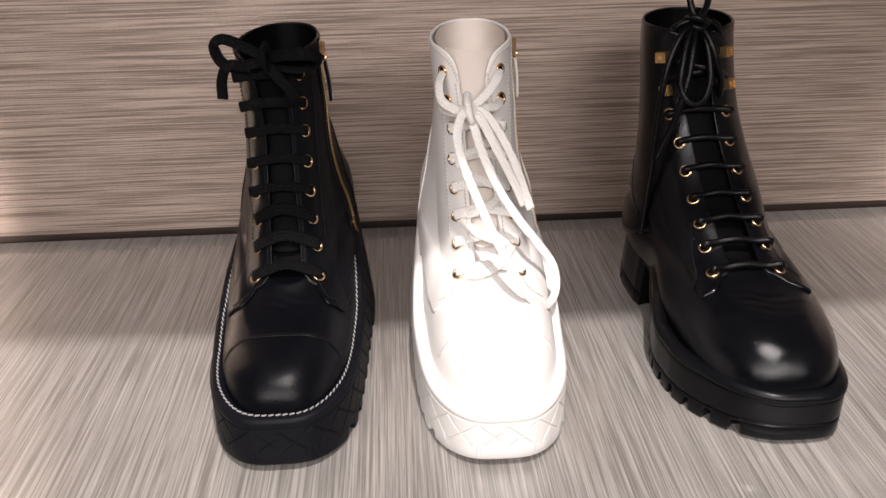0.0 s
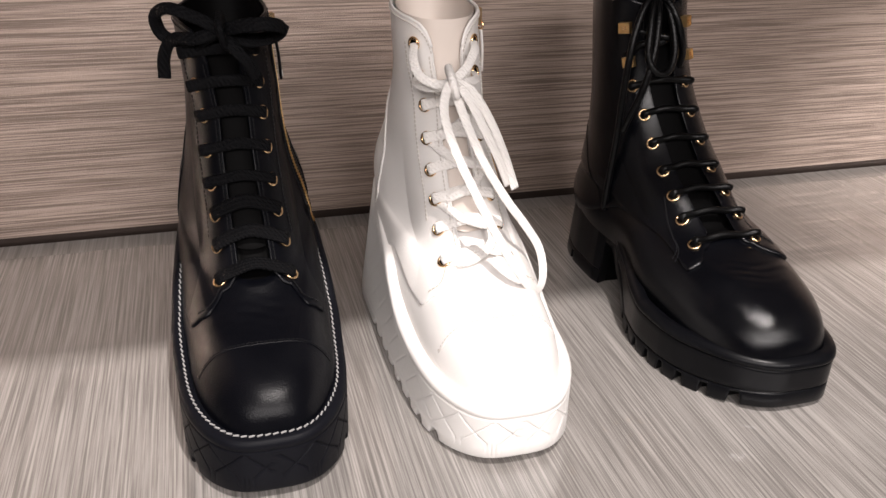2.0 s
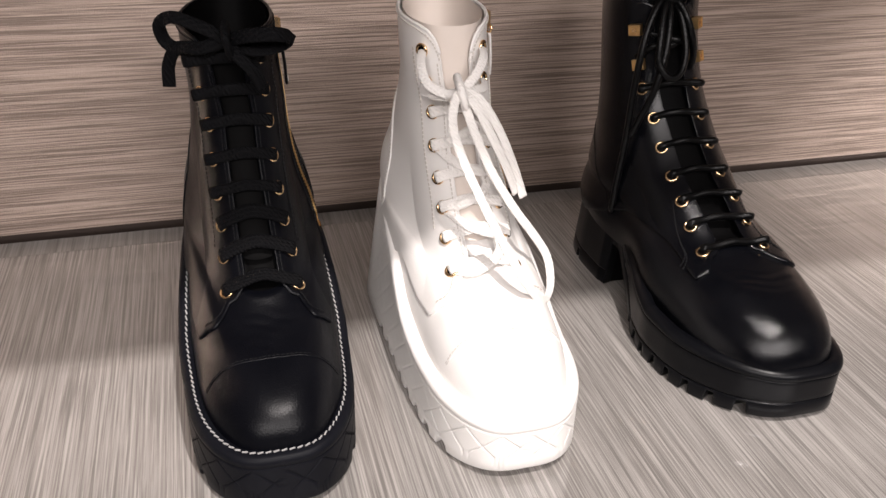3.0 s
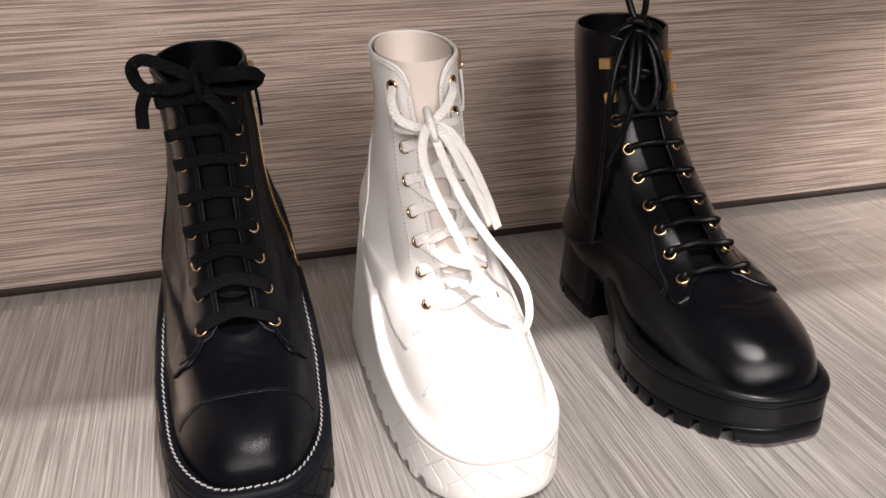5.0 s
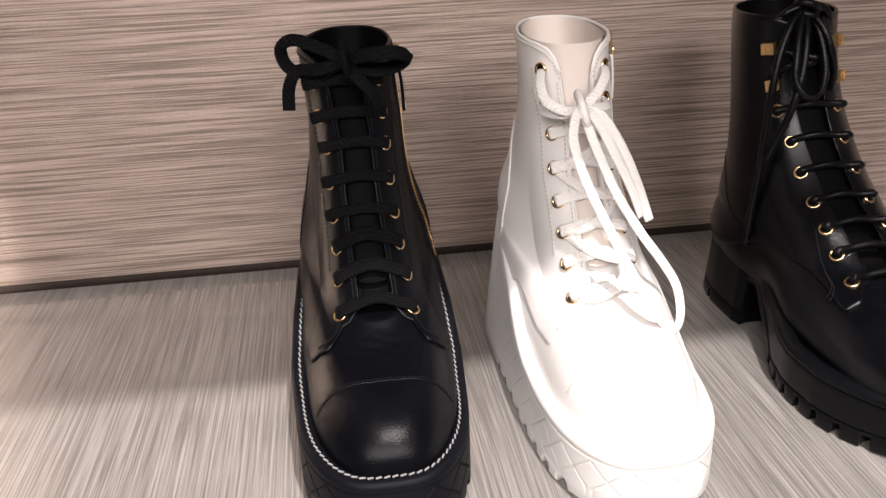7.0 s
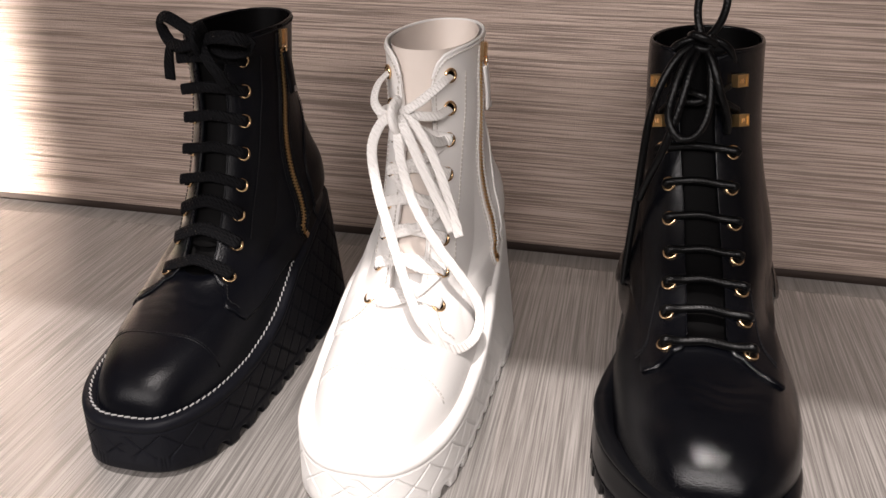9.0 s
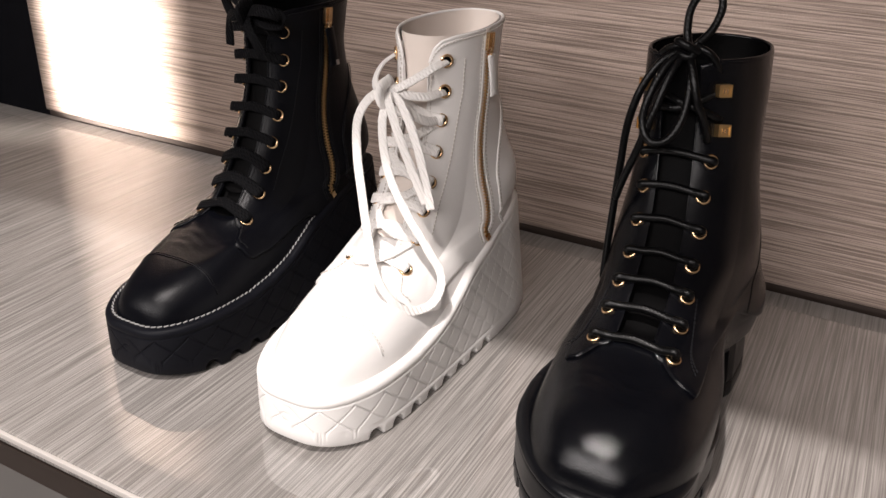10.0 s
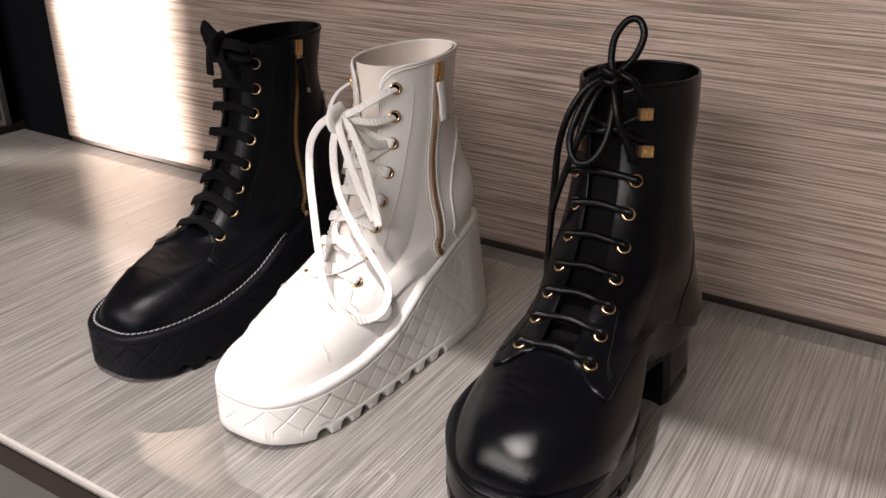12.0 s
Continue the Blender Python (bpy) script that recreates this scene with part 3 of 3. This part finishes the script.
COMBAT_KEYS = [
    (0.0058, 0.028, 0.276, 0.066, 0.0590, 0.66, 0.004, 0.007, -0.20),
    (0.0050, 0.041, 0.279, 0.074, 0.0595, 0.69, 0.004, 0.007, -0.24),
    (0.0095, 0.0545, 0.282, 0.080, 0.0576, 0.75, 0.003, 0.007, -0.32),
    (0.0210, 0.0665, 0.285, 0.086, 0.0505, 0.83, 0.0, 0.006, -0.55),
    (0.0420, 0.0755, 0.286, 0.093, 0.0440, 0.88, 0.0, 0.006, -0.80),
    (0.0690, 0.0800, 0.286, 0.100, 0.0410, 0.90, 0.0, 0.003, -0.95),
    (0.0920, 0.0855, 0.285, 0.109, 0.0405, 0.90, 0.0, 0.002, -0.90),
    (0.1130, 0.095, 0.284, 0.122, 0.0410, 0.90, 0.0, 0.001, -0.72),
    (0.1330, 0.107, 0.283, 0.135, 0.0418, 0.90, 0.0, 0.0, -0.52),
    (0.1550, 0.121, 0.284, 0.150, 0.0412, 0.90, 0.0, -0.002, -0.36),
    (0.1760, 0.143, 0.287, 0.168, 0.0395, 0.90, 0.0, -0.005, -0.20),
    (0.1940, 0.170, 0.292, 0.190, 0.0382, 0.88, 0.0, -0.0095, -0.06),
    (0.2040, 0.200, 0.298, 0.213, 0.0375, 0.86, 0.0, -0.0140, 0.0),
    (0.2085, 0.229, 0.302, 0.231, 0.0372, 0.86, 0.0, -0.017, 0.05),
    (0.2090, 0.245, 0.304, 0.2445, 0.0370, 0.86, 0.0, -0.018, 0.12),
]
COMBAT_EYES = ((0.207, 0.178, 0.0195), (0.191, 0.158, 0.0195), (0.177, 0.138, 0.020), (0.158, 0.122, 0.021), (0.138, 0.110, 0.023), (0.120, 0.098, 0.0245), (0.0985, 0.086, 0.0255))


def combat_base(y):
    return np.interp(y, (0.0, 0.130, 0.145, 0.162, 0.182, 0.2016, 0.2018, 0.3), (0, 0, 0.012, 0.026, 0.037, 0.041, 0.0, 0.0)) + 0.004 * np.clip(1 - y / 0.045, 0, 1) ** 1.5


def combat_bottom(y):
    ph = ((y - 0.012) / 0.0168) % 1.0
    lug = np.clip(np.minimum(ph / 0.05, (0.38 - ph) / 0.05), 0, 1) * 0.0100
    front = np.where((y > 0.012) & (y < 0.135), lug, 0.0)
    heel = np.where((y > 0.250) & (y < 0.256), 0.0085, 0.0)
    return combat_base(y) + np.maximum(front, heel)


def combat_top(y):
    return np.interp(y, (0, 0.05, 0.10, 0.14, 0.175, 0.205, 0.235, 0.28), (0.0425, 0.0425, 0.0435, 0.049, 0.059, 0.067, 0.073, 0.072))


combat = tagged(new("combat_boot"), "glossy black leather combat boot with lug sole and block heel", "boot", "boots on the shelf")
combat.matrix_world = pose(0.4135, 0.303, 0)
combat_surf = Surface(COMBAT_KEYS, 0.24, 0.06, 0.5, 0.22)


def combat_skew(y):
    return 0.014 * np.clip(1 - y / 0.07, 0, 1) ** 1.3 + 0.003 * np.clip((y - 0.18) / 0.02, 0, 1) - 0.004 * np.exp(-(((y - 0.162) / 0.022) ** 2))


c_out = outline(0.290, ((0, 0.054), (0.02, 0.061), (0.05, 0.0655), (0.10, 0.0645), (0.13, 0.0565), (0.155, 0.0460), (0.18, 0.0445), (0.2005, 0.0465), (0.2035, 0.0520), (0.25, 0.0570), (0.290, 0.055)), combat_skew, 900, 0.55, 0.22)


tp = 0.08
c_rings = [(0.009, 0, 0, tp), (0.0008, 0, 0, tp), (0.0, 0, 0.0010, tp), (0, 0, 0.0116, tp), (0.0005, 0, 0.0122, tp), (0.0015, 0, 0.0125, tp), (0.0015, 0, 0.0132, tp), (0.0002, 0, 0.0136, tp), (0.0, 0, 0.0146, tp)]
c_rings += [(0.0, 0.42 + 0.3 * f, 0, tp) for f in np.linspace(0.1, 1, 5)]
c_rings += [(0.0, 1, -0.0088, tp), (0.0003, 1, -0.0081, tp), (0.0014, 1, -0.0078, tp), (0.0014, 1, -0.0072, tp), (-0.0004, 1, -0.0068, tp), (-0.0008, 1, -0.0060, tp), (-0.0006, 1, -0.0040, tp), (0.0010, 1, -0.0018, tp), (0.0042, 1, -0.0004, tp), (0.0078, 1, 0.0, tp), (0.0100, 1, -0.004, tp)]
v, f, combat_wall = sole(c_out, combat_bottom, combat_base, combat_top, c_rings, None)
mesh_ob("sole", v, f, "gloss_rubber", combat)
upper(combat, combat_surf, "gloss_leather", "black_lining", "black_lining", 0.0003, 0.063, 14, 0.010)
quarters(combat, combat_surf, "gloss_leather", (15, 13), low_edge((0, 15, 19, 27, 50, 55, 58, 63, 70, 85, 100, 112, 125, 136), (6.3, 6.2, 5.9, 5.55, 3.75, 3.3, 3.35, 3.7, 4.1, 4.2, 3.6, 2.5, 1.2, 0)), 0.0026, lambda t: 14 - 0.25 * float(np.interp(math.degrees(t), (17, 30), (1, 0))))
combat_eyes = {}
for i, (y, z, x) in enumerate(COMBAT_EYES):
    for side in (1, -1):
        cx = float(combat_surf.key(np.array(combat_surf.snap((0, y - 0.006, z))[0]))[7])
        s, th = combat_surf.snap((cx + side * x, y, z), side)
        combat_eyes[i, side] = (*eyelet(combat, combat_surf, s, th, 0.0022), s, th)



# ---- boot details ----
def local(boot, *places):
    """World places as seen from a boot's own origin."""
    o = np.array(boot.matrix_world.translation)
    return [np.array(p) - o for p in places]


def stitching(boot, line, normals, mat, length=0.0022, gap=0.0009, wide=0.0007, high=0.0007, slant=0.0, label=""):
    mesh_ob("stitching", *joined(stitch_pieces(line, normals, length, gap, wide, high, slant)), mat, boot, label, smooth=False)


def seam(boot, line, normals, mat, wide=0.0011, name="seam"):
    mesh_ob(name, *sweep(line, wide, wide * 0.8, normals, len(line), 8, smooth_in=False), mat, boot)


def quarter_line(surf, places, side, n, off=0.0022):
    return surf.line([np.array(p) * (side, 1, 1) if side else p for p in places], side, n, off)


def zipper(boot, surf, places, tape, pull_mat, pull_at, thread):
    """A side zip: tape, two rows of gold teeth, end stop, slider and leather pull."""
    line, nor, _ = surf.line(places, 1, 260, 0.0024)
    z = tagged(new("zip"), "gold side zip")
    z.parent = boot
    mesh_ob("tape", *sweep(line - nor * 0.0006, 0.0082, 0.0012, nor, 260, 8, smooth_in=False), tape, z)
    far = np.r_[0, np.cumsum(np.linalg.norm(np.diff(line, axis=0), axis=1))]
    teeth, at, flip = [], 0.012, 1
    while at < far[-1] - 0.003:
        c = np.array([np.interp(at, far, line[:, k]) for k in range(3)])
        i = min(max(int(np.searchsorted(far, at)), 1), len(line) - 1)
        tg = line[i] - line[i - 1]
        sd = np.cross(nor[i], tg)
        sd /= np.linalg.norm(sd)
        teeth.append(box_piece(c + nor[i] * 0.0006 + sd * flip * 0.0009, tg, sd, nor[i], 0.0009, 0.0028, 0.0011))
        at += 0.00125
        flip = -flip
    mesh_ob("teeth", *joined(teeth), "satin_gold", z, "gold zip teeth", smooth=False)
    tg = line[-1] - line[-2]
    mesh_ob("end_stop", *box_piece(line[-1] + nor[-1] * 0.0008, tg, np.cross(nor[-1], tg), nor[-1], 0.0045, 0.0048, 0.0016), "gold", z, smooth=False)
    # the folded leather edges beside the zip, each with its thread
    side = np.cross(nor, np.gradient(line, axis=0))
    side /= np.linalg.norm(side, axis=1)[:, None]
    for way in (1, -1):
        seam(boot, (line + way * side * 0.0052)[8:], nor[8:], pull_mat, 0.0016, "zip_edge")
        stitching(boot, (line + way * side * 0.0078 - nor * 0.0003)[8:], nor[8:], thread)
    # slider body and ring at the top
    k = 12
    tg = line[k + 4] - line[k]
    tg /= np.linalg.norm(tg)
    sd = np.cross(nor[k], tg)
    c = line[k]
    mesh_ob("slider", *joined([box_piece(c + nor[k] * 0.0018, tg, sd, nor[k], 0.0130, 0.0090, 0.0026), box_piece(c + nor[k] * 0.0036 - tg * 0.001, tg, sd, nor[k], 0.0095, 0.0032, 0.0020), ring_piece(c + nor[k] * 0.0038 + tg * 0.0065, nor[k] + sd * 0.4, 0.0032, 0.0008)]), "gold", z, smooth=False)
    a, b = c + nor[k] * 0.0036 + tg * 0.0095, pull_at
    pull = mesh_ob("pull", *sweep([a, (a * 0.5 + b * 0.5) + nor[k] * 0.0006, b], 0.0108, 0.0024, nor[k], 20, 8), pull_mat, z, "leather zip pull")
    mesh_ob("pull_badge", *box_piece(b - (b - a) * 0.08 + nor[k] * 0.0014 + sd * 0.0026, b - a, sd, nor[k], 0.0042, 0.0036, 0.0008), "silver", pull, "small metal badge", smooth=False)


# the black ankle boot
for boot, surf, eyes, cap, wall, thread, tape, pull, rim in (
    (black_boot, black_surf, black_eyes, black_cap, black_wall, "grey_thread", "black_cord", "black_leather", "welt_thread"),
    (white_boot, white_surf, white_eyes, white_cap, white_wall, "cream_thread", "white_lining", "white_leather", ""),
):
    p = surf.out(cap[:, 0], cap[:, 1], 0.0001)
    nn = surf.normal(cap[:, 0], cap[:, 1])
    seam(boot, p, nn, "black_leather" if rim else "white_leather", 0.0012, "toe_cap_seam")
    stitching(boot, p + np.array((0, 0.0016, 0)) + nn * 0.0003, nn, thread, 0.0018, 0.0010, 0.00045, 0.0006)
    for side in (1, -1):
        # stitching behind the eyelets, along the flap and down the heel counter
        row = [(x + 0.0085, y + 0.009, z) for y, z, x in FASHION_EYES]
        line, nor, _ = quarter_line(surf, row[:7], side, 400)
        stitching(boot, line, nor, thread)
        # the facing's inner edge, rolled, with its thread
        s_up = np.linspace(6.9, 12.1, 300)
        gap = side * np.radians(np.full(300, 15.0))
        seam(boot, surf.out(s_up, gap + side * 0.012, 0.0021), surf.normal(s_up, gap), "black_leather" if rim else "white_leather", 0.0013, "facing_edge")
        stitching(boot, surf.out(s_up, gap + side * 0.075, 0.0023), surf.normal(s_up, gap + side * 0.075), thread)
        th = np.radians(np.linspace(20, 63.5, 120))
        rg = np.interp(np.degrees(th), (18, 26, 36, 42, 60, 64), (6.75, 6.25, 5.8, 5.25, 3.6, 3.05))
        line, nor = surf.out(rg, side * th, 0.0022), surf.normal(rg, side * th)
        stitching(boot, line, nor, thread)
        line, nor, _ = quarter_line(surf, [(0.019, 0.268, 0.186), (0.028, 0.248, 0.168), (0.036, 0.228, 0.143), (0.043, 0.219, 0.118), (0.050, 0.223, 0.092)], side, 200)
        seam(boot, line, nor, "black_leather" if rim else "white_leather", 0.0014, "counter_seam")
        stitching(boot, line + np.array((0, 0.0022, 0)), nor, thread)
        s_top = np.array([fashion_collar(abs(t)) for t in np.linspace(0.29, np.pi, 200)])
        th = side * np.linspace(0.29, np.pi, 200)
        bead, bn = surf.out(s_top, th, 0.0010), surf.normal(s_top, th)
        seam(boot, bead, bn, "black_leather" if rim else "white_leather", 0.0026, "collar_bead")
        stitching(boot, surf.out(s_top - 0.13, th, 0.0022), bn, thread, 0.0018)
    zipper(boot, surf, [np.array(p) for p in ((0.0270, 0.222, 0.250), (0.0290, 0.217, 0.205), (0.034, 0.204, 0.145), (0.0455, 0.194, 0.090))], tape, pull, surf.out(*surf.snap((0.031, 0.223, 0.195), 1), 0.0062), thread)
    if rim:
        line = wall[-3] * 0.5 + wall[-2] * 0.5
        line = np.vstack([line[-430:], line[:430]])
        nn = np.tile((0.0, 0.0, 1.0), (len(line), 1))
        stitching(boot, line + (0, 0, 0.0006), nn, rim, 0.0034, 0.0012, 0.0008, 0.0007, 0.3, "pale grey welt stitching")

# laces of the black ankle boot: flat woven bars, crossed lengths under them, and a bow
for i in range(8):
    a, b = black_eyes[i, -1], black_eyes[i, 1]
    pts, nor = lace_bar(black_surf, a, b, 0.0026, 0.0042 if i > 4 else 0.002)
    if i < 5:
        pts[1] = a[0] + a[1] * 0.0072
    mesh_ob("lace", *sweep(pts, 0.0102 if i > 4 else 0.008, 0.0028, nor, 36, 12), "black_cord", black_boot)
KB = (0.064, 0.470, 0.243)
FWD = (0.0, -0.8, 0.5)
for ways, w in (
    (((KB, (0.048, 0.474, 0.251), (0.032, 0.480, 0.256), (0.0235, 0.487, 0.250), (0.026, 0.490, 0.238), (0.036, 0.484, 0.234), (0.050, 0.474, 0.238), KB)), 0.0085),
    (((KB, (0.078, 0.459, 0.248), (0.093, 0.455, 0.249), (0.1015, 0.462, 0.245), (0.096, 0.470, 0.238), (0.080, 0.470, 0.236), KB)), 0.0095),
    (((KB, (0.047, 0.472, 0.238), (0.033, 0.482, 0.236), (0.026, 0.488, 0.224), (0.0245, 0.489, 0.209))), 0.0085),
    (((KB, (0.068, 0.461, 0.236), (0.077, 0.458, 0.226), (0.083, 0.460, 0.214))), 0.008),
    ((black_eyes[0, -1][0] + np.array(black_boot.matrix_world.translation), (0.052, 0.475, 0.236), KB), 0.008),
    ((black_eyes[0, 1][0] + np.array(black_boot.matrix_world.translation), (0.076, 0.472, 0.236), KB), 0.008),
):
    mesh_ob("bow", *sweep(local(black_boot, *ways), w, 0.0026, FWD, 44, 12), "black_cord", black_boot, "flat black bow")
mesh_ob("knot", *sweep(local(black_boot, (0.064, 0.473, 0.251), (0.0625, 0.462, 0.246), (0.064, 0.463, 0.238), (0.066, 0.470, 0.235)), 0.011, 0.005, (1, 0, 0.2), 24, 12), "black_cord", black_boot)
s, th = black_surf.snap((-0.012, 0.174, 0.226))
tri = [black_surf.out(s + ds, th + dt, -0.0185) for ds, dt in ((0.2, -0.30), (0.2, 0.24), (-0.55, 0.04))]
nn = black_surf.normal(s, th)
mesh_ob("tongue_label", np.vstack([np.array(tri), np.array(tri) + nn * 0.0006]), [(3, 4, 5), (0, 2, 1), (0, 1, 4, 3), (1, 2, 5, 4), (2, 0, 3, 5)], "silver", black_boot, "silver foil size label", smooth=False)

# laces of the white ankle boot
for i in range(2, 8):
    a, b = white_eyes[i, -1], white_eyes[i, 1]
    pts, nor = lace_bar(white_surf, a, b, 0.0018)
    mesh_ob("lace", *sweep(pts, 0.0082, 0.0021, nor, 36, 12), "white_cord", white_boot)
for i in range(1, 7):
    a, c = white_eyes[i, -1 if i % 2 else 1], white_eyes[i + 1, 1 if i % 2 else -1]
    under = [a[0] - a[1] * 0.0005] + [white_surf.out(a[2] + f * (c[2] - a[2]), a[3] + f * (c[3] - a[3]), 0.0030) for f in (0.3, 0.5, 0.7)] + [c[0] - c[1] * 0.0005]
    mesh_ob("crossed_lace", *sweep(under, 0.0070, 0.0018, a[1] + c[1], 24, 10), "white_cord", white_boot)
KW = (0.210, 0.441, 0.209)
wo = np.array(white_boot.matrix_world.translation)
eye = {k: v[0] + wo for k, v in white_eyes.items()}
OUTW = (0.15, -0.9, 0.35)
for ways, out in (
    ((KW, (0.203, 0.430, 0.208), (0.1985, 0.419, 0.194), (0.204, 0.409, 0.172), (0.214, 0.399, 0.148), (0.226, 0.388, 0.122), (0.240, 0.378, 0.096), (0.257, 0.384, 0.0745), (0.270, 0.402, 0.074), (0.271, 0.414, 0.090), (0.259, 0.414, 0.110), (0.243, 0.413, 0.132), (0.226, 0.415, 0.160), (0.214, 0.426, 0.190), KW), OUTW),
    ((KW, (0.222, 0.437, 0.204), (0.235, 0.434, 0.184), (0.246, 0.430, 0.158), (0.254, 0.427, 0.134)), OUTW),
    ((KW, (0.217, 0.431, 0.203), (0.228, 0.427, 0.182), (0.240, 0.426, 0.158), (0.249, 0.428, 0.137)), OUTW),
    ((eye[0, -1], (0.189, 0.467, 0.221), (0.190, 0.455, 0.212), (0.200, 0.445, 0.207), KW), (-0.5, -0.7, 0.5)),
    ((eye[1, -1], (0.191, 0.464, 0.203), (0.199, 0.449, 0.204), KW), (-0.4, -0.8, 0.3)),
    ((eye[0, 1], (0.232, 0.464, 0.224), (0.222, 0.450, 0.216), KW), (0.3, -0.6, 0.7)),
    ((eye[1, 1], (0.232, 0.459, 0.205), (0.222, 0.448, 0.207), KW), (0.3, -0.7, 0.5)),
    ((eye[2, 1], (0.232, 0.453, 0.189), (0.223, 0.444, 0.198), KW), (0.3, -0.8, 0.4)),
):
    mesh_ob("bow", *sweep(local(white_boot, *ways), 0.0066, 0.0019, out, 70, 12), "white_cord", white_boot, "loose white bow")
mesh_ob("knot", *sweep(local(white_boot, (0.2085, 0.446, 0.217), (0.2075, 0.434, 0.213), (0.2095, 0.432, 0.204), (0.212, 0.440, 0.199)), 0.0085, 0.0060, (1, 0, 0.3), 24, 12), "white_cord", white_boot)

# the combat boot: cord laces, box studs, stitching, knot and tails
for i in range(7):
    a, b = combat_eyes[i, -1], combat_eyes[i, 1]
    pts, nor = lace_bar(combat_surf, a, b, 0.0030)
    pts[-2] = b[0] + b[1] * 0.006
    pts[1] = a[0] + a[1] * 0.005
    mesh_ob("lace", *sweep(pts, 0.0057, 0.0057, nor, 36, 12), "waxed_cord", combat)
for place, side in (((0.3738, 0.508, 0.1977), -1), ((0.369, 0.513, 0.2234), -1), ((0.4263, 0.5144, 0.200), 1), ((0.4195, 0.521, 0.2256), 1)):
    s, th = combat_surf.snap(local(combat, place)[0], side)
    c, nn = combat_surf.out(s, th, 0.0022), combat_surf.normal(s, th)
    up = combat_surf.at(s + 0.05, th) - combat_surf.at(s - 0.05, th)
    sd = np.cross(up, nn)
    stud = mesh_ob("lace_hook", *joined([box_piece(c + nn * 0.0026, sd, up, nn, 0.0092, 0.0082, 0.0052)]), "satin_gold", combat, "square gold box hook", smooth=False)
    rim = [box_piece(c + nn * 0.0055 + np.array(Vector(sd).normalized()) * dx * 0.0041 + np.array(Vector(up).normalized()) * dy * 0.0036, sd, up, nn, 0.0092 if dy else 0.001, 0.0082 if dx else 0.001, 0.0008) for dx, dy in ((1, 0), (-1, 0), (0, 1), (0, -1))]
    mesh_ob("hook_rim", *joined(rim), "satin_gold", stud, smooth=False)
    mesh_ob("hook_emblem", *joined([box_piece(c + nn * 0.0054 + np.array(Vector(sd).normalized()) * dx, sd, up, nn, 0.0011, 0.0028, 0.0006) for dx in (-0.001, 0.001)]), "gold", stud, smooth=False)
KC = (0.397, 0.516, 0.251)
for ways in (
    (KC, (0.393, 0.521, 0.262), (0.392, 0.528, 0.275), (0.397, 0.535, 0.2855), (0.405, 0.538, 0.2865), (0.4105, 0.535, 0.277), (0.408, 0.527, 0.263), (0.400, 0.518, 0.252)),
    (KC, (0.387, 0.503, 0.241), (0.381, 0.492, 0.222), (0.380, 0.487, 0.205), (0.388, 0.483, 0.194), (0.399, 0.486, 0.197), (0.405, 0.494, 0.213), (0.403, 0.506, 0.237), KC),
    (KC, (0.383, 0.507, 0.243), (0.373, 0.500, 0.224), (0.368, 0.496, 0.200), (0.3665, 0.496, 0.172), (0.3655, 0.496, 0.140), (0.364, 0.498, 0.108), (0.363, 0.500, 0.075)),
    (KC, (0.391, 0.500, 0.236), (0.386, 0.490, 0.212), (0.379, 0.486, 0.185), (0.371, 0.489, 0.160), (0.367, 0.492, 0.145)),
    (KC, (0.404, 0.504, 0.240), (0.411, 0.498, 0.222), (0.418, 0.503, 0.205), (0.420, 0.508, 0.192)),
):
    mesh_ob("bow", *sweep(local(combat, *ways), 0.0054, 0.0054, (0.1, -0.9, 0.4), 70, 10, tip=True), "waxed_cord", combat, "black waxed cord bow")
for ways in (((0.389, 0.516, 0.254), (0.391, 0.510, 0.256), (0.398, 0.508, 0.254), (0.405, 0.512, 0.250)), ((0.390, 0.519, 0.247), (0.393, 0.510, 0.248), (0.400, 0.509, 0.247), (0.404, 0.516, 0.254)), ((0.372, 0.526, 0.231), (0.380, 0.517, 0.246), (0.390, 0.514, 0.252), KC), ((0.421, 0.522, 0.233), (0.414, 0.515, 0.247), (0.405, 0.514, 0.252), KC), ((0.376, 0.516, 0.202), (0.384, 0.507, 0.212), (0.400, 0.504, 0.214), (0.420, 0.517, 0.224)), ((0.425, 0.514, 0.207), (0.416, 0.506, 0.213), (0.400, 0.503, 0.218), (0.374, 0.520, 0.222))):
    mesh_ob("knot", *sweep(local(combat, *ways), 0.0054, 0.0054, (0.1, -0.9, 0.4), 30, 10), "waxed_cord", combat)
for side in (1, -1):
    for dy, dz in ((0.0, 0.0), (0.004, 0.0008)):
        line, nor, _ = quarter_line(combat_surf, [(0.030, 0.141, 0.110), (0.0365, 0.118, 0.0945), (0.0415, 0.094 + dy, 0.0765 + dz)], side, 260)
        stitching(combat, line, nor, "grey_thread")
    line, nor, _ = quarter_line(combat_surf, [(0.0, 0.275, 0.150), (0.020, 0.265, 0.138), (0.034, 0.245, 0.115), (0.042, 0.222, 0.092), (0.045, 0.20, 0.074)], side, 200)
    seam(combat, line, nor, "gloss_leather", 0.0016, "counter_seam")
    th = side * np.linspace(0.40, np.pi, 200)
    seam(combat, combat_surf.out(np.full(200, 13.98), th, 0.0010), combat_surf.normal(np.full(200, 13.9), th), "gloss_leather", 0.0028, "collar_bead")
    inner = combat_surf.out(np.linspace(6.5, 13.5, 300), np.full(300, side * math.radians(14.5)), 0.0021)
    seam(combat, inner, combat_surf.normal(np.linspace(6.5, 13.5, 300), np.full(300, side * math.radians(14.5))), "gloss_leather", 0.0013, "facing_edge")
